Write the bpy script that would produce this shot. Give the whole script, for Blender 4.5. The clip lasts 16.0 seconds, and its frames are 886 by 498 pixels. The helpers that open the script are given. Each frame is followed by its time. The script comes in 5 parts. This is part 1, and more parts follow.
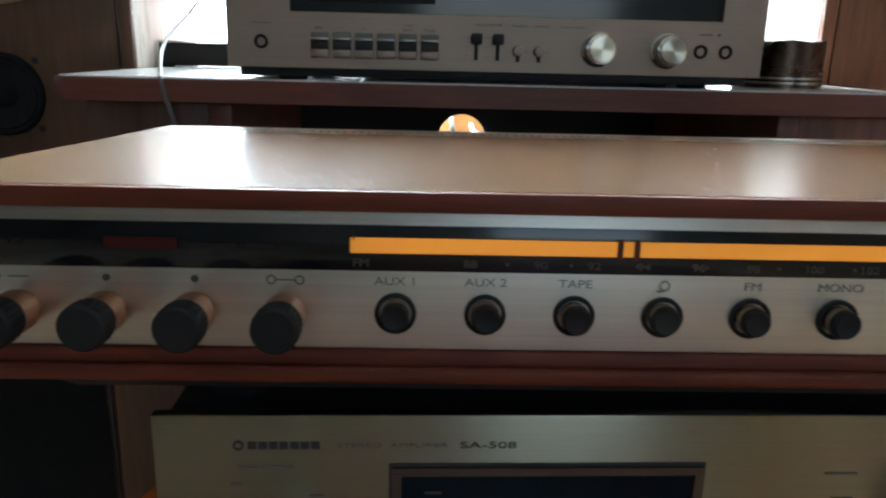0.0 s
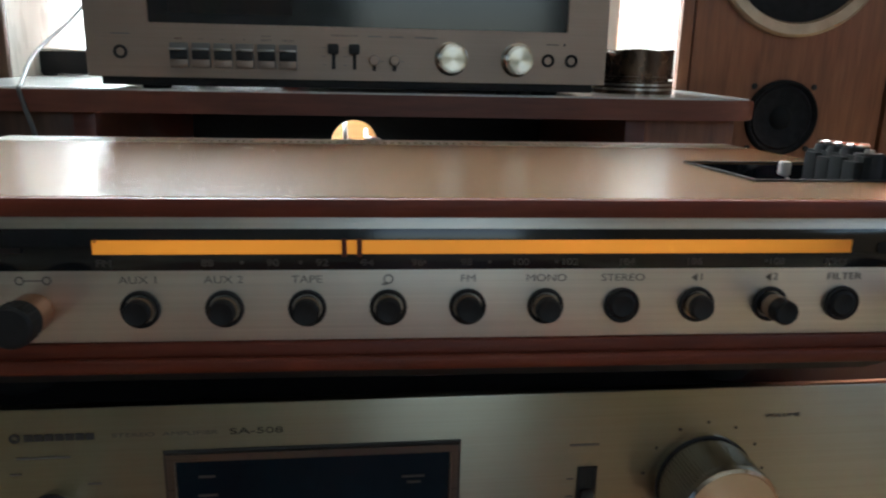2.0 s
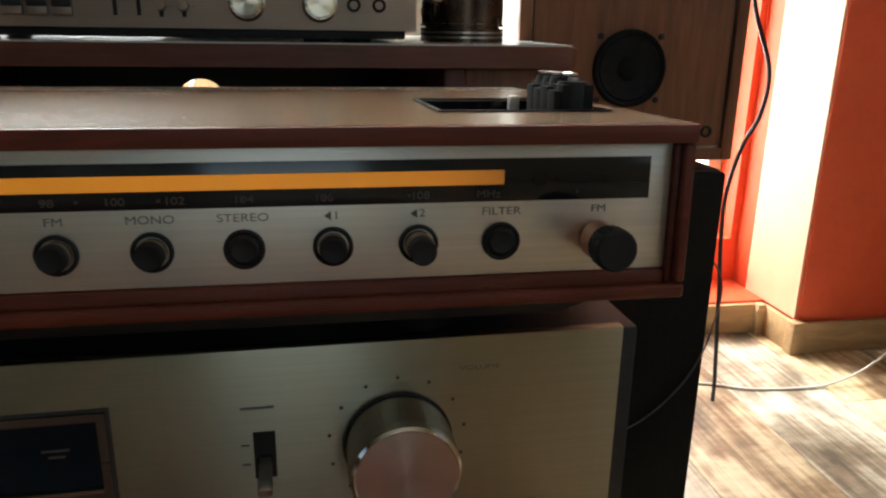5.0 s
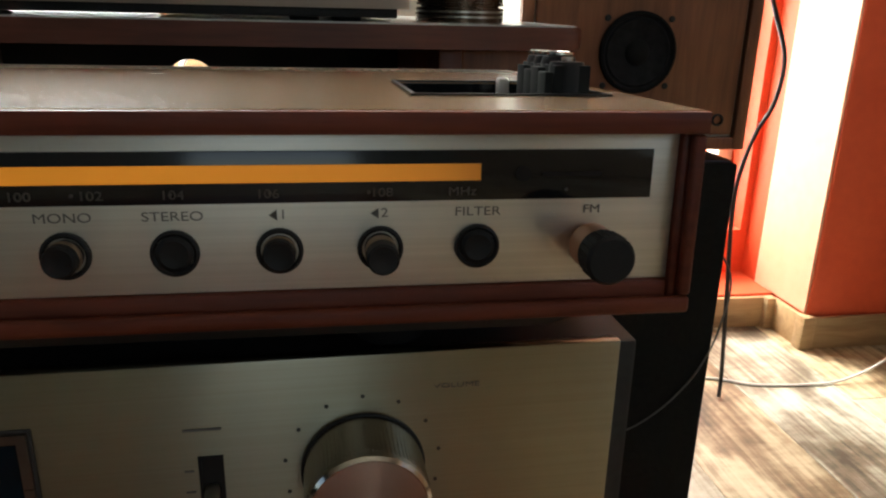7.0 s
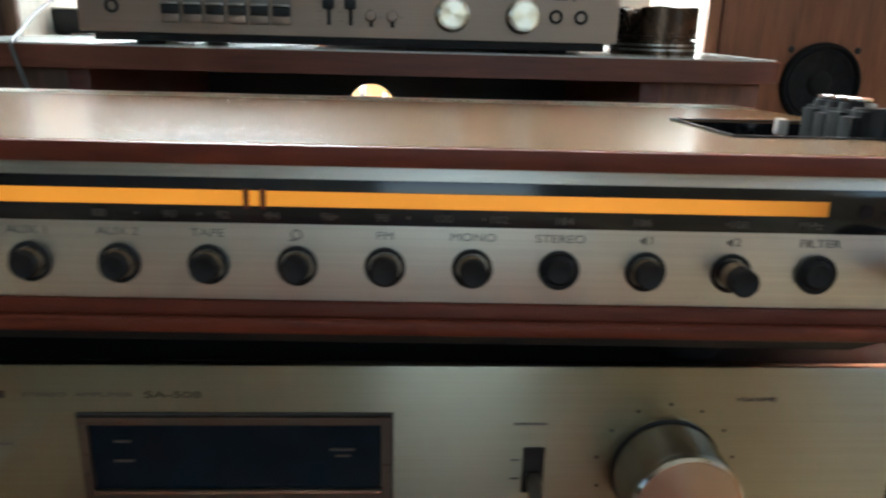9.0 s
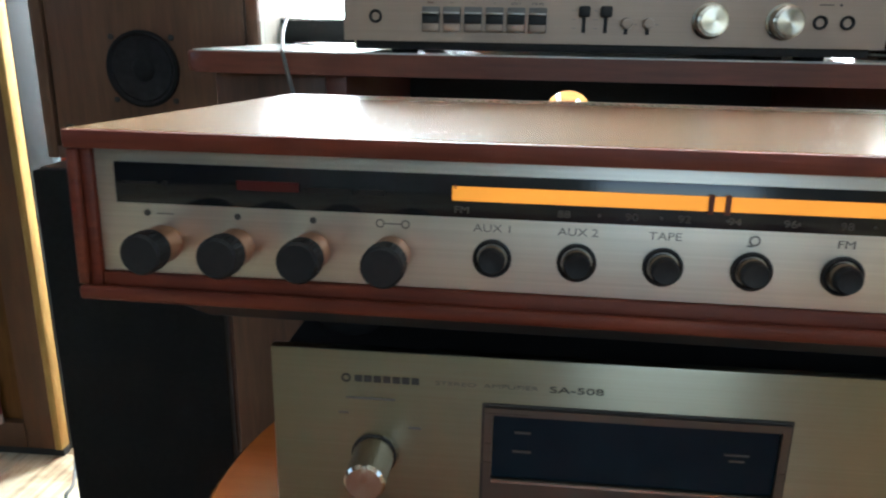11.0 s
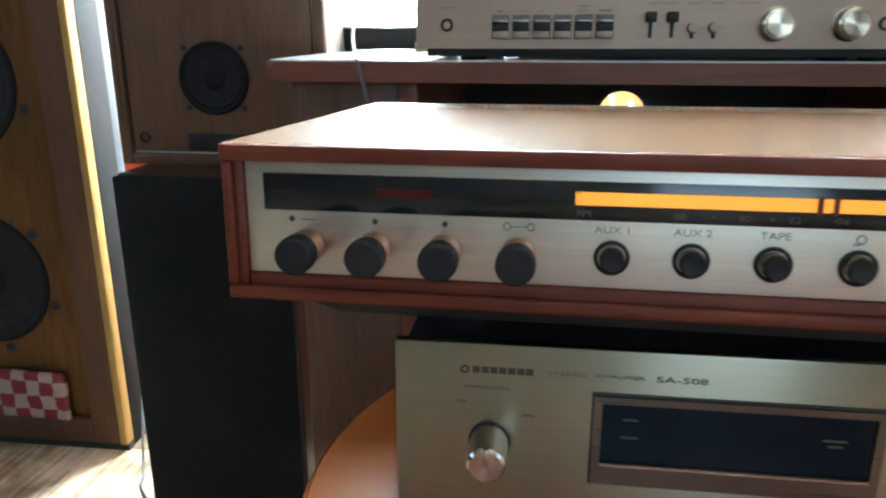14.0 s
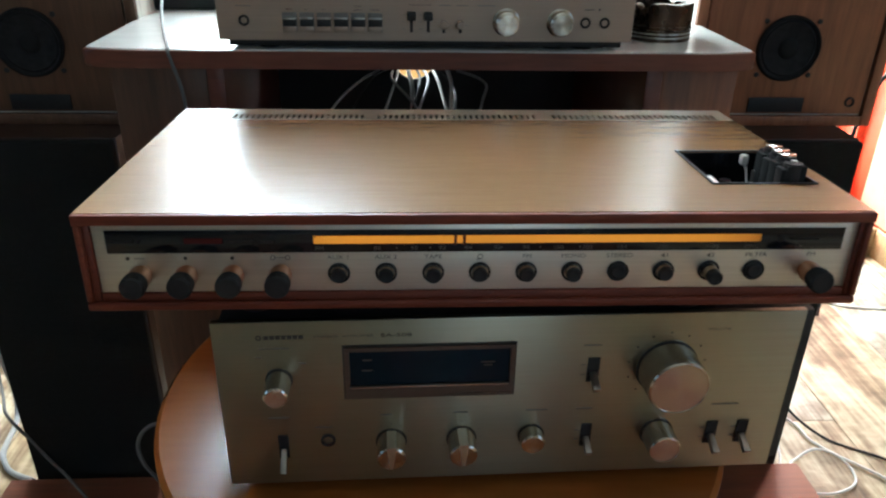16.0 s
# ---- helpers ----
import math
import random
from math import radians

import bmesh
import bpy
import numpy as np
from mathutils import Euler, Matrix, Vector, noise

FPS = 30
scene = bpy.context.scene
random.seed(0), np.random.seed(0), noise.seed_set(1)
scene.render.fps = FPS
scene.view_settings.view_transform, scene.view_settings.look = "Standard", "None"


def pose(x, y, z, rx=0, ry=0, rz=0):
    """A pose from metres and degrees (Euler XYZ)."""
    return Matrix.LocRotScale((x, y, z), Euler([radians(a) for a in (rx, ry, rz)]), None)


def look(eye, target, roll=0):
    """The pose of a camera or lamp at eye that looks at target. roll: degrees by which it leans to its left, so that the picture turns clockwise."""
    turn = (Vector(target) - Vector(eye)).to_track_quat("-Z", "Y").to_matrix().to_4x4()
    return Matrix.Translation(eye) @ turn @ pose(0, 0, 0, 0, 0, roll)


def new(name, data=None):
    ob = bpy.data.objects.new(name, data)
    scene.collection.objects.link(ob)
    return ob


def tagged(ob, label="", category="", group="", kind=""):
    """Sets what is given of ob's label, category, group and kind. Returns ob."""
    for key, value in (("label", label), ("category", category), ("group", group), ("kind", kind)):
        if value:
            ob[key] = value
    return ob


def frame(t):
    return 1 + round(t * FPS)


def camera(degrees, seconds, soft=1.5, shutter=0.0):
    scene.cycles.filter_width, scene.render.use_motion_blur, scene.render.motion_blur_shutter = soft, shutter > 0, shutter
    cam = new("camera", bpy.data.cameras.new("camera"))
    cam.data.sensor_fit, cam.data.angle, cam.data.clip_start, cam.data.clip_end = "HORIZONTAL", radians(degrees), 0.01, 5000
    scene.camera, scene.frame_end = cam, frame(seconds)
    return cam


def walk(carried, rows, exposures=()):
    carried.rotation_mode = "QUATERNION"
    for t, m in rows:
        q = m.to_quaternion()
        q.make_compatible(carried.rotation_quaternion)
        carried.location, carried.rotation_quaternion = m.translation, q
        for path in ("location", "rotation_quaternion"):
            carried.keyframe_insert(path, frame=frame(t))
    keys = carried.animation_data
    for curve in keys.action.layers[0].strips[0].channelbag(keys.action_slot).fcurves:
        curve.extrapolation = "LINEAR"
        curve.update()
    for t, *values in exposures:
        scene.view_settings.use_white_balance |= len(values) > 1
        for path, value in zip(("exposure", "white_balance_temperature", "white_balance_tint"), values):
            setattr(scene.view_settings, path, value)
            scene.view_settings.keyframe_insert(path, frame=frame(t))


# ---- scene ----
cam = camera(61.8, 16.0, soft=2.2, shutter=0.5)
PATH = [
    (0, (0.173, 0.154, 0.679), (0.227, 2.083, 0.156), 1.4),
    (0.5, (0.191, 0.148, 0.68), (0.272, 2.076, 0.153), 1.1),
    (1, (0.204, 0.143, 0.683), (0.311, 2.071, 0.161), 1.4),
    (1.5, (0.222, 0.133, 0.685), (0.366, 2.061, 0.172), 1.3),
    (2, (0.241, 0.127, 0.685), (0.429, 2.051, 0.174), 1.3),
    (2.5, (0.258, 0.125, 0.682), (0.488, 2.04, 0.151), 1.8),
    (3, (0.276, 0.123, 0.682), (0.542, 2.032, 0.151), 1.1),
    (3.5, (0.295, 0.12, 0.681), (0.622, 2.019, 0.146), 1.1),
    (4, (0.317, 0.122, 0.676), (0.663, 2.012, 0.12), 0.7),
    (6.5, (0.367, 0.169, 0.666), (0.665, 2.05, 0.054), 1.2),
    (7, (0.367, 0.171, 0.665), (0.674, 2.047, 0.043), 1.4),
    (7.5, (0.363, 0.167, 0.668), (0.656, 2.047, 0.053), 1.3),
    (8, (0.347, 0.162, 0.67), (0.589, 2.052, 0.062), 1.6),
    (8.5, (0.321, 0.157, 0.672), (0.479, 2.06, 0.075), 1.7),
    (9, (0.285, 0.147, 0.674), (0.337, 2.06, 0.092), 1.5),
    (9.5, (0.249, 0.141, 0.674), (0.217, 2.056, 0.098), 1.6),
    (10, (0.216, 0.139, 0.673), (0.107, 2.05, 0.095), 1.5),
    (12.5, (0.153, 0.122, 0.675), (-0.158, 2.016, 0.115), 0.2),
    (13, (0.146, 0.118, 0.677), (-0.18, 2.01, 0.118), 0.1),
    (13.5, (0.142, 0.118, 0.676), (-0.195, 2.005, 0.105), -0.0),
    (14, (0.146, 0.109, 0.68), (-0.159, 2.0, 0.104), -0.2),
    (14.5, (0.163, 0.068, 0.713), (-0.009, 1.965, 0.104), 0.1),
    (15, (0.179, 0.022, 0.746), (0.126, 1.842, -0.08), 0.3),
    (15.5, (0.188, 0.006, 0.792), (0.266, 1.781, -0.125), 1.5),
    (16, (0.203, -0.012, 0.804), (0.305, 1.776, -0.086), 1.1),
]
EXPOSURES = [(0, 0.8, 5590, 8), (2.0, 0.71, 5740, 8), (4.0, 0.4, 6140, 8), (6.5, 0.27, 6540, 8), (8.0, 0.33, 6340, 8), (9.0, 1.17, 5740, 5), (10.0, 1.58, 5540, 5), (12.5, 1.53, 5540, 5), (13.5, 1.65, 5540, 5), (14.0, 1.9, 5540, 5), (14.5, 1.8, 5540, 4), (15.0, 1.5, 5540, 4), (15.5, 1.08, 5540, 4), (16.0, 0.85, 5540, 4)]
walk(cam, [(t, look(eye, target, roll)) for t, eye, target, roll in PATH], EXPOSURES)

# ---- light ----
EAST = 2.50  # inner face of the side wall

world = bpy.data.worlds.new("sky")
scene.world = world
world.use_nodes = True
wn, wl = world.node_tree.nodes, world.node_tree.links
sky = wn.new("ShaderNodeTexSky")
sky.sky_type, sky.sun_disc = "NISHITA", False
sky.sun_elevation, sky.sun_rotation = radians(48), radians(-25)
wn["Background"].inputs["Strength"].default_value = 0.15
wl.new(sky.outputs[0], wn["Background"].inputs["Color"])


def sun_lamp():
    d = bpy.data.lights.new("sun", "SUN")
    d.energy, d.angle, d.color = 3.0, radians(8), (1.0, 0.95, 0.88)
    ob = new("sun", d)
    ob.matrix_world = look((-2.0, 6.0, 6.5), (0.4, 1.5, 0.5))


def window_lamp(name, eye, target, w, h, power, colour):
    d = bpy.data.lights.new(name, "AREA")
    d.shape, d.size, d.size_y, d.energy, d.color = "RECTANGLE", w, h, power, colour
    ob = new(name, d)
    ob.matrix_world = look(eye, target)


sun_lamp()
window_lamp("window_light", (-0.1875, 1.93, 1.36), (-0.1875, 0.0, 1.20), 0.53, 1.52, 56, (0.95, 1.0, 0.94))
window_lamp("window_light", (1.043, 1.93, 1.15), (1.043, 0.0, 1.0), 0.57, 1.94, 34, (0.98, 1.0, 0.94))
window_lamp("window_light", (-3.47, -0.45, 1.45), (0.0, -0.2, 0.9), 1.3, 1.2, 0.15, (0.80, 1.0, 1.0))
window_lamp("window_light", (EAST - 0.03, -1.0, 1.45), (0.3, -0.2, 0.7), 1.2, 1.2, 0.7, (0.90, 1.0, 0.92))
window_lamp("window_light", (0.9, -4.17, 1.45), (0.5, 0.0, 0.8), 1.35, 1.4, 2.6, (1.0, 0.99, 0.82))

# ---- materials ----


def material(name, base, rough=0.5, metal=0.0, spec=0.5, coat=0.0):
    m = bpy.data.materials.new(name)
    m.use_nodes = True
    b = m.node_tree.nodes["Principled BSDF"]
    b.inputs["Base Color"].default_value = (*base, 1)
    b.inputs["Roughness"].default_value = rough
    b.inputs["Metallic"].default_value = metal
    b.inputs["Specular IOR Level"].default_value = spec
    b.inputs["Coat Weight"].default_value = coat
    return m


def varied(name, dark, light, scale, rough=(0.4, 0.6), metal=0.0, stretch=(1, 1, 1), bump=0.0, detail=6.0, blotch=0.25, distortion=0.0, per_object=0.0, spec=0.5, coat=0.0, bump_scale=1.0, aniso=0.0, turned="Z"):
    """Noise-driven surface: fine grain stretched along an axis, and a broad blotch on top."""
    m = material(name, light, 0.5, metal, spec, coat)
    n, l = m.node_tree.nodes, m.node_tree.links
    b = n["Principled BSDF"]
    co = n.new("ShaderNodeTexCoord")
    mp = n.new("ShaderNodeMapping")
    mp.inputs["Scale"].default_value = stretch
    l.new(co.outputs["Object"], mp.inputs["Vector"])
    vec = mp.outputs["Vector"]
    info = n.new("ShaderNodeObjectInfo")
    if per_object:
        add = n.new("ShaderNodeVectorMath")
        add.operation = "MULTIPLY_ADD"
        add.inputs[1].default_value = (7.3, 3.1, 5.7)
        l.new(info.outputs["Random"], add.inputs[0])
        l.new(vec, add.inputs[2])
        vec = add.outputs[0]
    fine = n.new("ShaderNodeTexNoise")
    fine.inputs["Scale"].default_value = scale
    fine.inputs["Detail"].default_value = detail
    fine.inputs["Distortion"].default_value = distortion
    l.new(vec, fine.inputs["Vector"])
    broad = n.new("ShaderNodeTexNoise")
    broad.inputs["Scale"].default_value = scale * 0.13
    broad.inputs["Detail"].default_value = 3.0
    l.new(vec, broad.inputs["Vector"])
    mixf = n.new("ShaderNodeMix")
    mixf.inputs["Factor"].default_value = blotch
    l.new(fine.outputs["Fac"], mixf.inputs["A"])
    l.new(broad.outputs["Fac"], mixf.inputs["B"])
    ramp = n.new("ShaderNodeValToRGB")
    ramp.color_ramp.elements[0].position, ramp.color_ramp.elements[1].position = 0.32, 0.68
    ramp.color_ramp.elements[0].color, ramp.color_ramp.elements[1].color = (*dark, 1), (*light, 1)
    l.new(mixf.outputs["Result"], ramp.inputs["Fac"])
    colour = ramp.outputs["Color"]
    if per_object:
        hsv = n.new("ShaderNodeHueSaturation")
        val = n.new("ShaderNodeMapRange")
        val.inputs["To Min"].default_value, val.inputs["To Max"].default_value = 1 - per_object, 1 + per_object
        l.new(info.outputs["Random"], val.inputs["Value"])
        l.new(val.outputs["Result"], hsv.inputs["Value"])
        l.new(colour, hsv.inputs["Color"])
        colour = hsv.outputs["Color"]
    l.new(colour, b.inputs["Base Color"])
    rr = n.new("ShaderNodeMapRange")
    rr.inputs["To Min"].default_value, rr.inputs["To Max"].default_value = rough
    l.new(fine.outputs["Fac"], rr.inputs["Value"])
    l.new(rr.outputs["Result"], b.inputs["Roughness"])
    if aniso:
        tg = n.new("ShaderNodeTangent")
        tg.direction_type, tg.axis = "RADIAL", turned
        b.inputs["Anisotropic"].default_value = aniso
        b.inputs["Anisotropic Rotation"].default_value = 0.25
        l.new(tg.outputs["Tangent"], b.inputs["Tangent"])
    if bump:
        bp = n.new("ShaderNodeBump")
        bp.inputs["Strength"].default_value = bump
        bp.inputs["Distance"].default_value = 0.001 * bump_scale
        l.new(fine.outputs["Fac"], bp.inputs["Height"])
        l.new(bp.outputs["Normal"], b.inputs["Normal"])
    return m


def glow(name, colour, strength):
    m = material(name, colour, 0.4)
    b = m.node_tree.nodes["Principled BSDF"]
    b.inputs["Emission Color"].default_value = (*colour, 1)
    b.inputs["Emission Strength"].default_value = strength
    return m


def dial_glow(name, colour, strength):
    """A strip lit by lamps behind it, weaker towards its far ends."""
    m = glow(name, colour, strength)
    n, l = m.node_tree.nodes, m.node_tree.links
    co, sep, ramp, mul = n.new("ShaderNodeTexCoord"), n.new("ShaderNodeSeparateXYZ"), n.new("ShaderNodeValToRGB"), n.new("ShaderNodeMath")
    e = ramp.color_ramp.elements
    e[0].position, e[0].color = 0.0, (0.8, 0.8, 0.8, 1)
    e[1].position, e[1].color = 1.0, (0.10, 0.10, 0.10, 1)
    for p, v in ((0.08, 1.0), (0.42, 0.9), (0.70, 1.05), (0.88, 0.85), (0.95, 0.55)):
        k = e.new(p)
        k.color = (v, v, v, 1)
    mul.operation = "MULTIPLY"
    mul.inputs[1].default_value = strength
    l.new(co.outputs["Generated"], sep.inputs[0])
    l.new(sep.outputs["X"], ramp.inputs["Fac"])
    l.new(ramp.outputs["Color"], mul.inputs[0])
    l.new(mul.outputs[0], n["Principled BSDF"].inputs["Emission Strength"])
    return m


def glass(name):
    m = material(name, (1, 1, 1), 0.02)
    b = m.node_tree.nodes["Principled BSDF"]
    b.inputs["Transmission Weight"].default_value = 1.0
    b.inputs["IOR"].default_value = 1.45
    return m


def woven(name, dark, light):
    """Coarse woven grille cloth: two crossed sets of threads with slubs."""
    m = material(name, light, 0.85, spec=0.15)
    n, l = m.node_tree.nodes, m.node_tree.links
    co = n.new("ShaderNodeTexCoord")
    waves = []
    for direction in ("X", "Z"):
        w = n.new("ShaderNodeTexWave")
        w.bands_direction = direction
        w.inputs["Scale"].default_value = 150
        w.inputs["Distortion"].default_value = 1.5
        w.inputs["Detail"].default_value = 2.0
        w.inputs["Detail Scale"].default_value = 3.0
        l.new(co.outputs["Object"], w.inputs["Vector"])
        waves.append(w.outputs["Fac"])
    mul, slub, mix = n.new("ShaderNodeMath"), n.new("ShaderNodeTexNoise"), n.new("ShaderNodeMath")
    mul.operation = mix.operation = "MULTIPLY"
    slub.inputs["Scale"].default_value, slub.inputs["Detail"].default_value = 160, 5
    l.new(co.outputs["Object"], slub.inputs["Vector"])
    l.new(waves[0], mul.inputs[0])
    l.new(waves[1], mul.inputs[1])
    l.new(mul.outputs[0], mix.inputs[0])
    l.new(slub.outputs["Fac"], mix.inputs[1])
    ramp = n.new("ShaderNodeValToRGB")
    ramp.color_ramp.elements[0].position, ramp.color_ramp.elements[1].position = 0.05, 0.5
    ramp.color_ramp.elements[0].color, ramp.color_ramp.elements[1].color = (*dark, 1), (*light, 1)
    l.new(mix.outputs[0], ramp.inputs["Fac"])
    l.new(ramp.outputs["Color"], n["Principled BSDF"].inputs["Base Color"])
    bp = n.new("ShaderNodeBump")
    bp.inputs["Strength"].default_value, bp.inputs["Distance"].default_value = 0.6, 0.0006
    l.new(mix.outputs[0], bp.inputs["Height"])
    l.new(bp.outputs["Normal"], n["Principled BSDF"].inputs["Normal"])
    return m


def turned_metal(name, base, rough, aniso):
    """Lathe-turned metal: the glints fan out round the part's own axis."""
    m = material(name, base, rough, 1.0)
    n, l = m.node_tree.nodes, m.node_tree.links
    tg = n.new("ShaderNodeTangent")
    tg.direction_type, tg.axis = "RADIAL", "Y"
    n["Principled BSDF"].inputs["Anisotropic"].default_value = aniso
    n["Principled BSDF"].inputs["Anisotropic Rotation"].default_value = 0.25
    l.new(tg.outputs["Tangent"], n["Principled BSDF"].inputs["Tangent"])
    return m


TEAK = varied("teak_veneer", (0.185, 0.100, 0.036), (0.230, 0.128, 0.048), 34, (0.235, 0.275), stretch=(1.1, 26, 26), bump=0.07, blotch=0.2, distortion=0.2, bump_scale=0.14, spec=0.85)
TEAK_EDGE = varied("teak_edge", (0.095, 0.018, 0.008), (0.185, 0.038, 0.016), 40, (0.4, 0.55), stretch=(0.6, 8, 8), bump=0.2, blotch=0.3, spec=0.35)
# Left walnut veneer, darkened to stand in for shade on that side.
SHADED_WALNUT = varied("shaded_walnut_veneer", (0.065, 0.030, 0.015), (0.14, 0.066, 0.033), 22, (0.42, 0.6), stretch=(8, 8, 0.7), bump=0.25, blotch=0.4, distortion=0.4)
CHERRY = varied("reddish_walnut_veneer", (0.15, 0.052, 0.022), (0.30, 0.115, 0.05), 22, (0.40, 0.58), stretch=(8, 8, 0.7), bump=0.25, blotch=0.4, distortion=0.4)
BENCH = varied("red_brown_bench_wood", (0.105, 0.029, 0.016), (0.180, 0.054, 0.030), 26, (0.36, 0.5), stretch=(0.7, 8, 8), bump=0.2, blotch=0.35, distortion=0.2, bump_scale=0.4)
STOOL = varied("lacquered_pine", (0.27, 0.085, 0.016), (0.34, 0.115, 0.024), 18, (0.16, 0.24), stretch=(0.8, 7, 7), bump=0.05, blotch=0.4, distortion=0.3, bump_scale=0.2, spec=0.6)
PALE_TOP = varied("pale_grey_gloss", (0.58, 0.60, 0.58), (0.68, 0.70, 0.67), 20, (0.14, 0.22), stretch=(0.6, 3, 3), blotch=0.4)
BOARD = varied("red_brown_board", (0.14, 0.05, 0.03), (0.24, 0.09, 0.05), 20, (0.3, 0.45), stretch=(0.7, 7, 7), bump=0.2, blotch=0.4)
PLY = varied("raw_plywood", (0.070, 0.032, 0.008), (0.15, 0.070, 0.019), 15, (0.6, 0.8), stretch=(6, 6, 0.8), bump=0.3, blotch=0.5, distortion=0.6, spec=0.2)
PLY_DARK = varied("stained_frame_wood", (0.055, 0.022, 0.008), (0.11, 0.046, 0.017), 15, (0.55, 0.75), stretch=(6, 6, 0.8), bump=0.3, blotch=0.5, distortion=0.6)
RAW_EDGE = varied("raw_pine_edge", (0.30, 0.185, 0.058), (0.41, 0.27, 0.095), 30, (0.6, 0.75), stretch=(6, 6, 0.8), bump=0.2, spec=0.1)
SKIRT = varied("oak_skirting", (0.26, 0.15, 0.07), (0.52, 0.36, 0.19), 12, (0.4, 0.55), stretch=(0.8, 6, 6), bump=0.25, blotch=0.5, distortion=0.8)


def worn_plank():
    """Rustic laminate: fine grain along y, saw scuffs across it, and pale worn patches."""
    m = material("weathered_laminate", (0.4, 0.35, 0.27), 0.4)
    n, l = m.node_tree.nodes, m.node_tree.links
    b = n["Principled BSDF"]
    co, info, off = n.new("ShaderNodeTexCoord"), n.new("ShaderNodeObjectInfo"), n.new("ShaderNodeVectorMath")
    off.operation = "MULTIPLY_ADD"
    off.inputs[1].default_value = (9.1, 17.3, 5.7)
    l.new(info.outputs["Random"], off.inputs[0])
    l.new(co.outputs["Object"], off.inputs[2])

    def layer(scale, stretch, detail, distortion):
        mp, tx = n.new("ShaderNodeMapping"), n.new("ShaderNodeTexNoise")
        mp.inputs["Scale"].default_value = stretch
        tx.inputs["Scale"].default_value, tx.inputs["Detail"].default_value, tx.inputs["Distortion"].default_value = scale, detail, distortion
        l.new(off.outputs[0], mp.inputs["Vector"])
        l.new(mp.outputs["Vector"], tx.inputs["Vector"])
        return tx.outputs["Fac"]

    patch = layer(8, (1.3, 0.8, 1), 10, 0.5)
    grain = layer(110, (1, 0.045, 1), 4, 0.0)
    scuff = layer(60, (0.5, 1, 1), 4, 0.3)
    height = None
    for fac, k in ((patch, 0.56), (grain, 0.30), (scuff, 0.14)):
        ma = n.new("ShaderNodeMath")
        ma.operation = "MULTIPLY_ADD"
        ma.inputs[1].default_value, ma.inputs[2].default_value = k, 0.0
        l.new(fac, ma.inputs[0])
        if height:
            l.new(height, ma.inputs[2])
        height = ma.outputs[0]
    tone = n.new("ShaderNodeMath")
    tone.operation = "MULTIPLY_ADD"
    tone.inputs[1].default_value = 0.10
    shift = n.new("ShaderNodeMath")
    shift.operation = "SUBTRACT"
    shift.inputs[1].default_value = 0.03
    l.new(info.outputs["Random"], tone.inputs[0])
    l.new(height, shift.inputs[0])
    l.new(shift.outputs[0], tone.inputs[2])
    ramp = n.new("ShaderNodeValToRGB")
    e = ramp.color_ramp.elements
    e[0].position, e[0].color = 0.36, (0.105, 0.076, 0.050, 1)
    e[1].position, e[1].color = 0.62, (0.62, 0.58, 0.48, 1)
    for p, c in ((0.44, (0.22, 0.165, 0.11, 1)), (0.50, (0.37, 0.305, 0.22, 1)), (0.55, (0.52, 0.465, 0.36, 1))):
        q = e.new(p)
        q.color = c
    l.new(tone.outputs[0], ramp.inputs["Fac"])
    hue, tint = n.new("ShaderNodeValToRGB"), n.new("ShaderNodeMix")
    h = hue.color_ramp.elements
    h[0].position, h[0].color = 0.15, (0.86, 0.92, 0.96, 1)
    h[1].position, h[1].color = 0.85, (1.0, 0.86, 0.66, 1)
    twist = n.new("ShaderNodeMath")
    twist.operation = "PINGPONG"
    twist.inputs[1].default_value = 0.31
    double = n.new("ShaderNodeMath")
    double.operation = "MULTIPLY"
    double.inputs[1].default_value = 3.2
    l.new(info.outputs["Random"], twist.inputs[0])
    l.new(twist.outputs[0], double.inputs[0])
    l.new(double.outputs[0], hue.inputs["Fac"])
    tint.data_type, tint.blend_type = "RGBA", "MULTIPLY"
    tint.inputs[0].default_value = 1.0
    l.new(ramp.outputs["Color"], tint.inputs[6])
    l.new(hue.outputs["Color"], tint.inputs[7])
    l.new(tint.outputs[2], b.inputs["Base Color"])
    bp = n.new("ShaderNodeBump")
    bp.inputs["Strength"].default_value, bp.inputs["Distance"].default_value = 0.3, 0.0006
    l.new(height, bp.inputs["Height"])
    l.new(bp.outputs["Normal"], b.inputs["Normal"])
    return m


PLANK = worn_plank()
ALU = varied("brushed_aluminium", (0.35, 0.325, 0.245), (0.385, 0.36, 0.275), 60, (0.28, 0.36), 1.0, (0.15, 6, 16), 0.03, bump_scale=0.04, blotch=0.1, aniso=0.9)
ALU_PLATE = varied("champagne_plate", (0.66, 0.63, 0.56), (0.76, 0.73, 0.66), 60, (0.34, 0.46), 0.9, (0.1, 6, 18), 0.08, bump_scale=0.08, blotch=0.1, aniso=0.5)
DECK_ALU = varied("satin_deck_aluminium", (0.315, 0.238, 0.190), (0.36, 0.275, 0.222), 60, (0.38, 0.5), 0.6, (0.12, 6, 16), 0.05, bump_scale=0.06, blotch=0.1)
KNOB_ALU = turned_metal("turned_aluminium", (0.62, 0.57, 0.49), 0.20, 0.94)
BEZEL = varied("bronze_tinted_bezel", (0.150, 0.128, 0.105), (0.165, 0.142, 0.118), 60, (0.24, 0.34), 0.8, (0.15, 6, 16), 0.03, bump_scale=0.05, blotch=0.1)
RIDGE_ALU = varied("bright_milled_ridge", (0.66, 0.62, 0.54), (0.76, 0.72, 0.64), 90, (0.25, 0.36), 1.0, (6, 0.2, 6), 0.05, bump_scale=0.05)
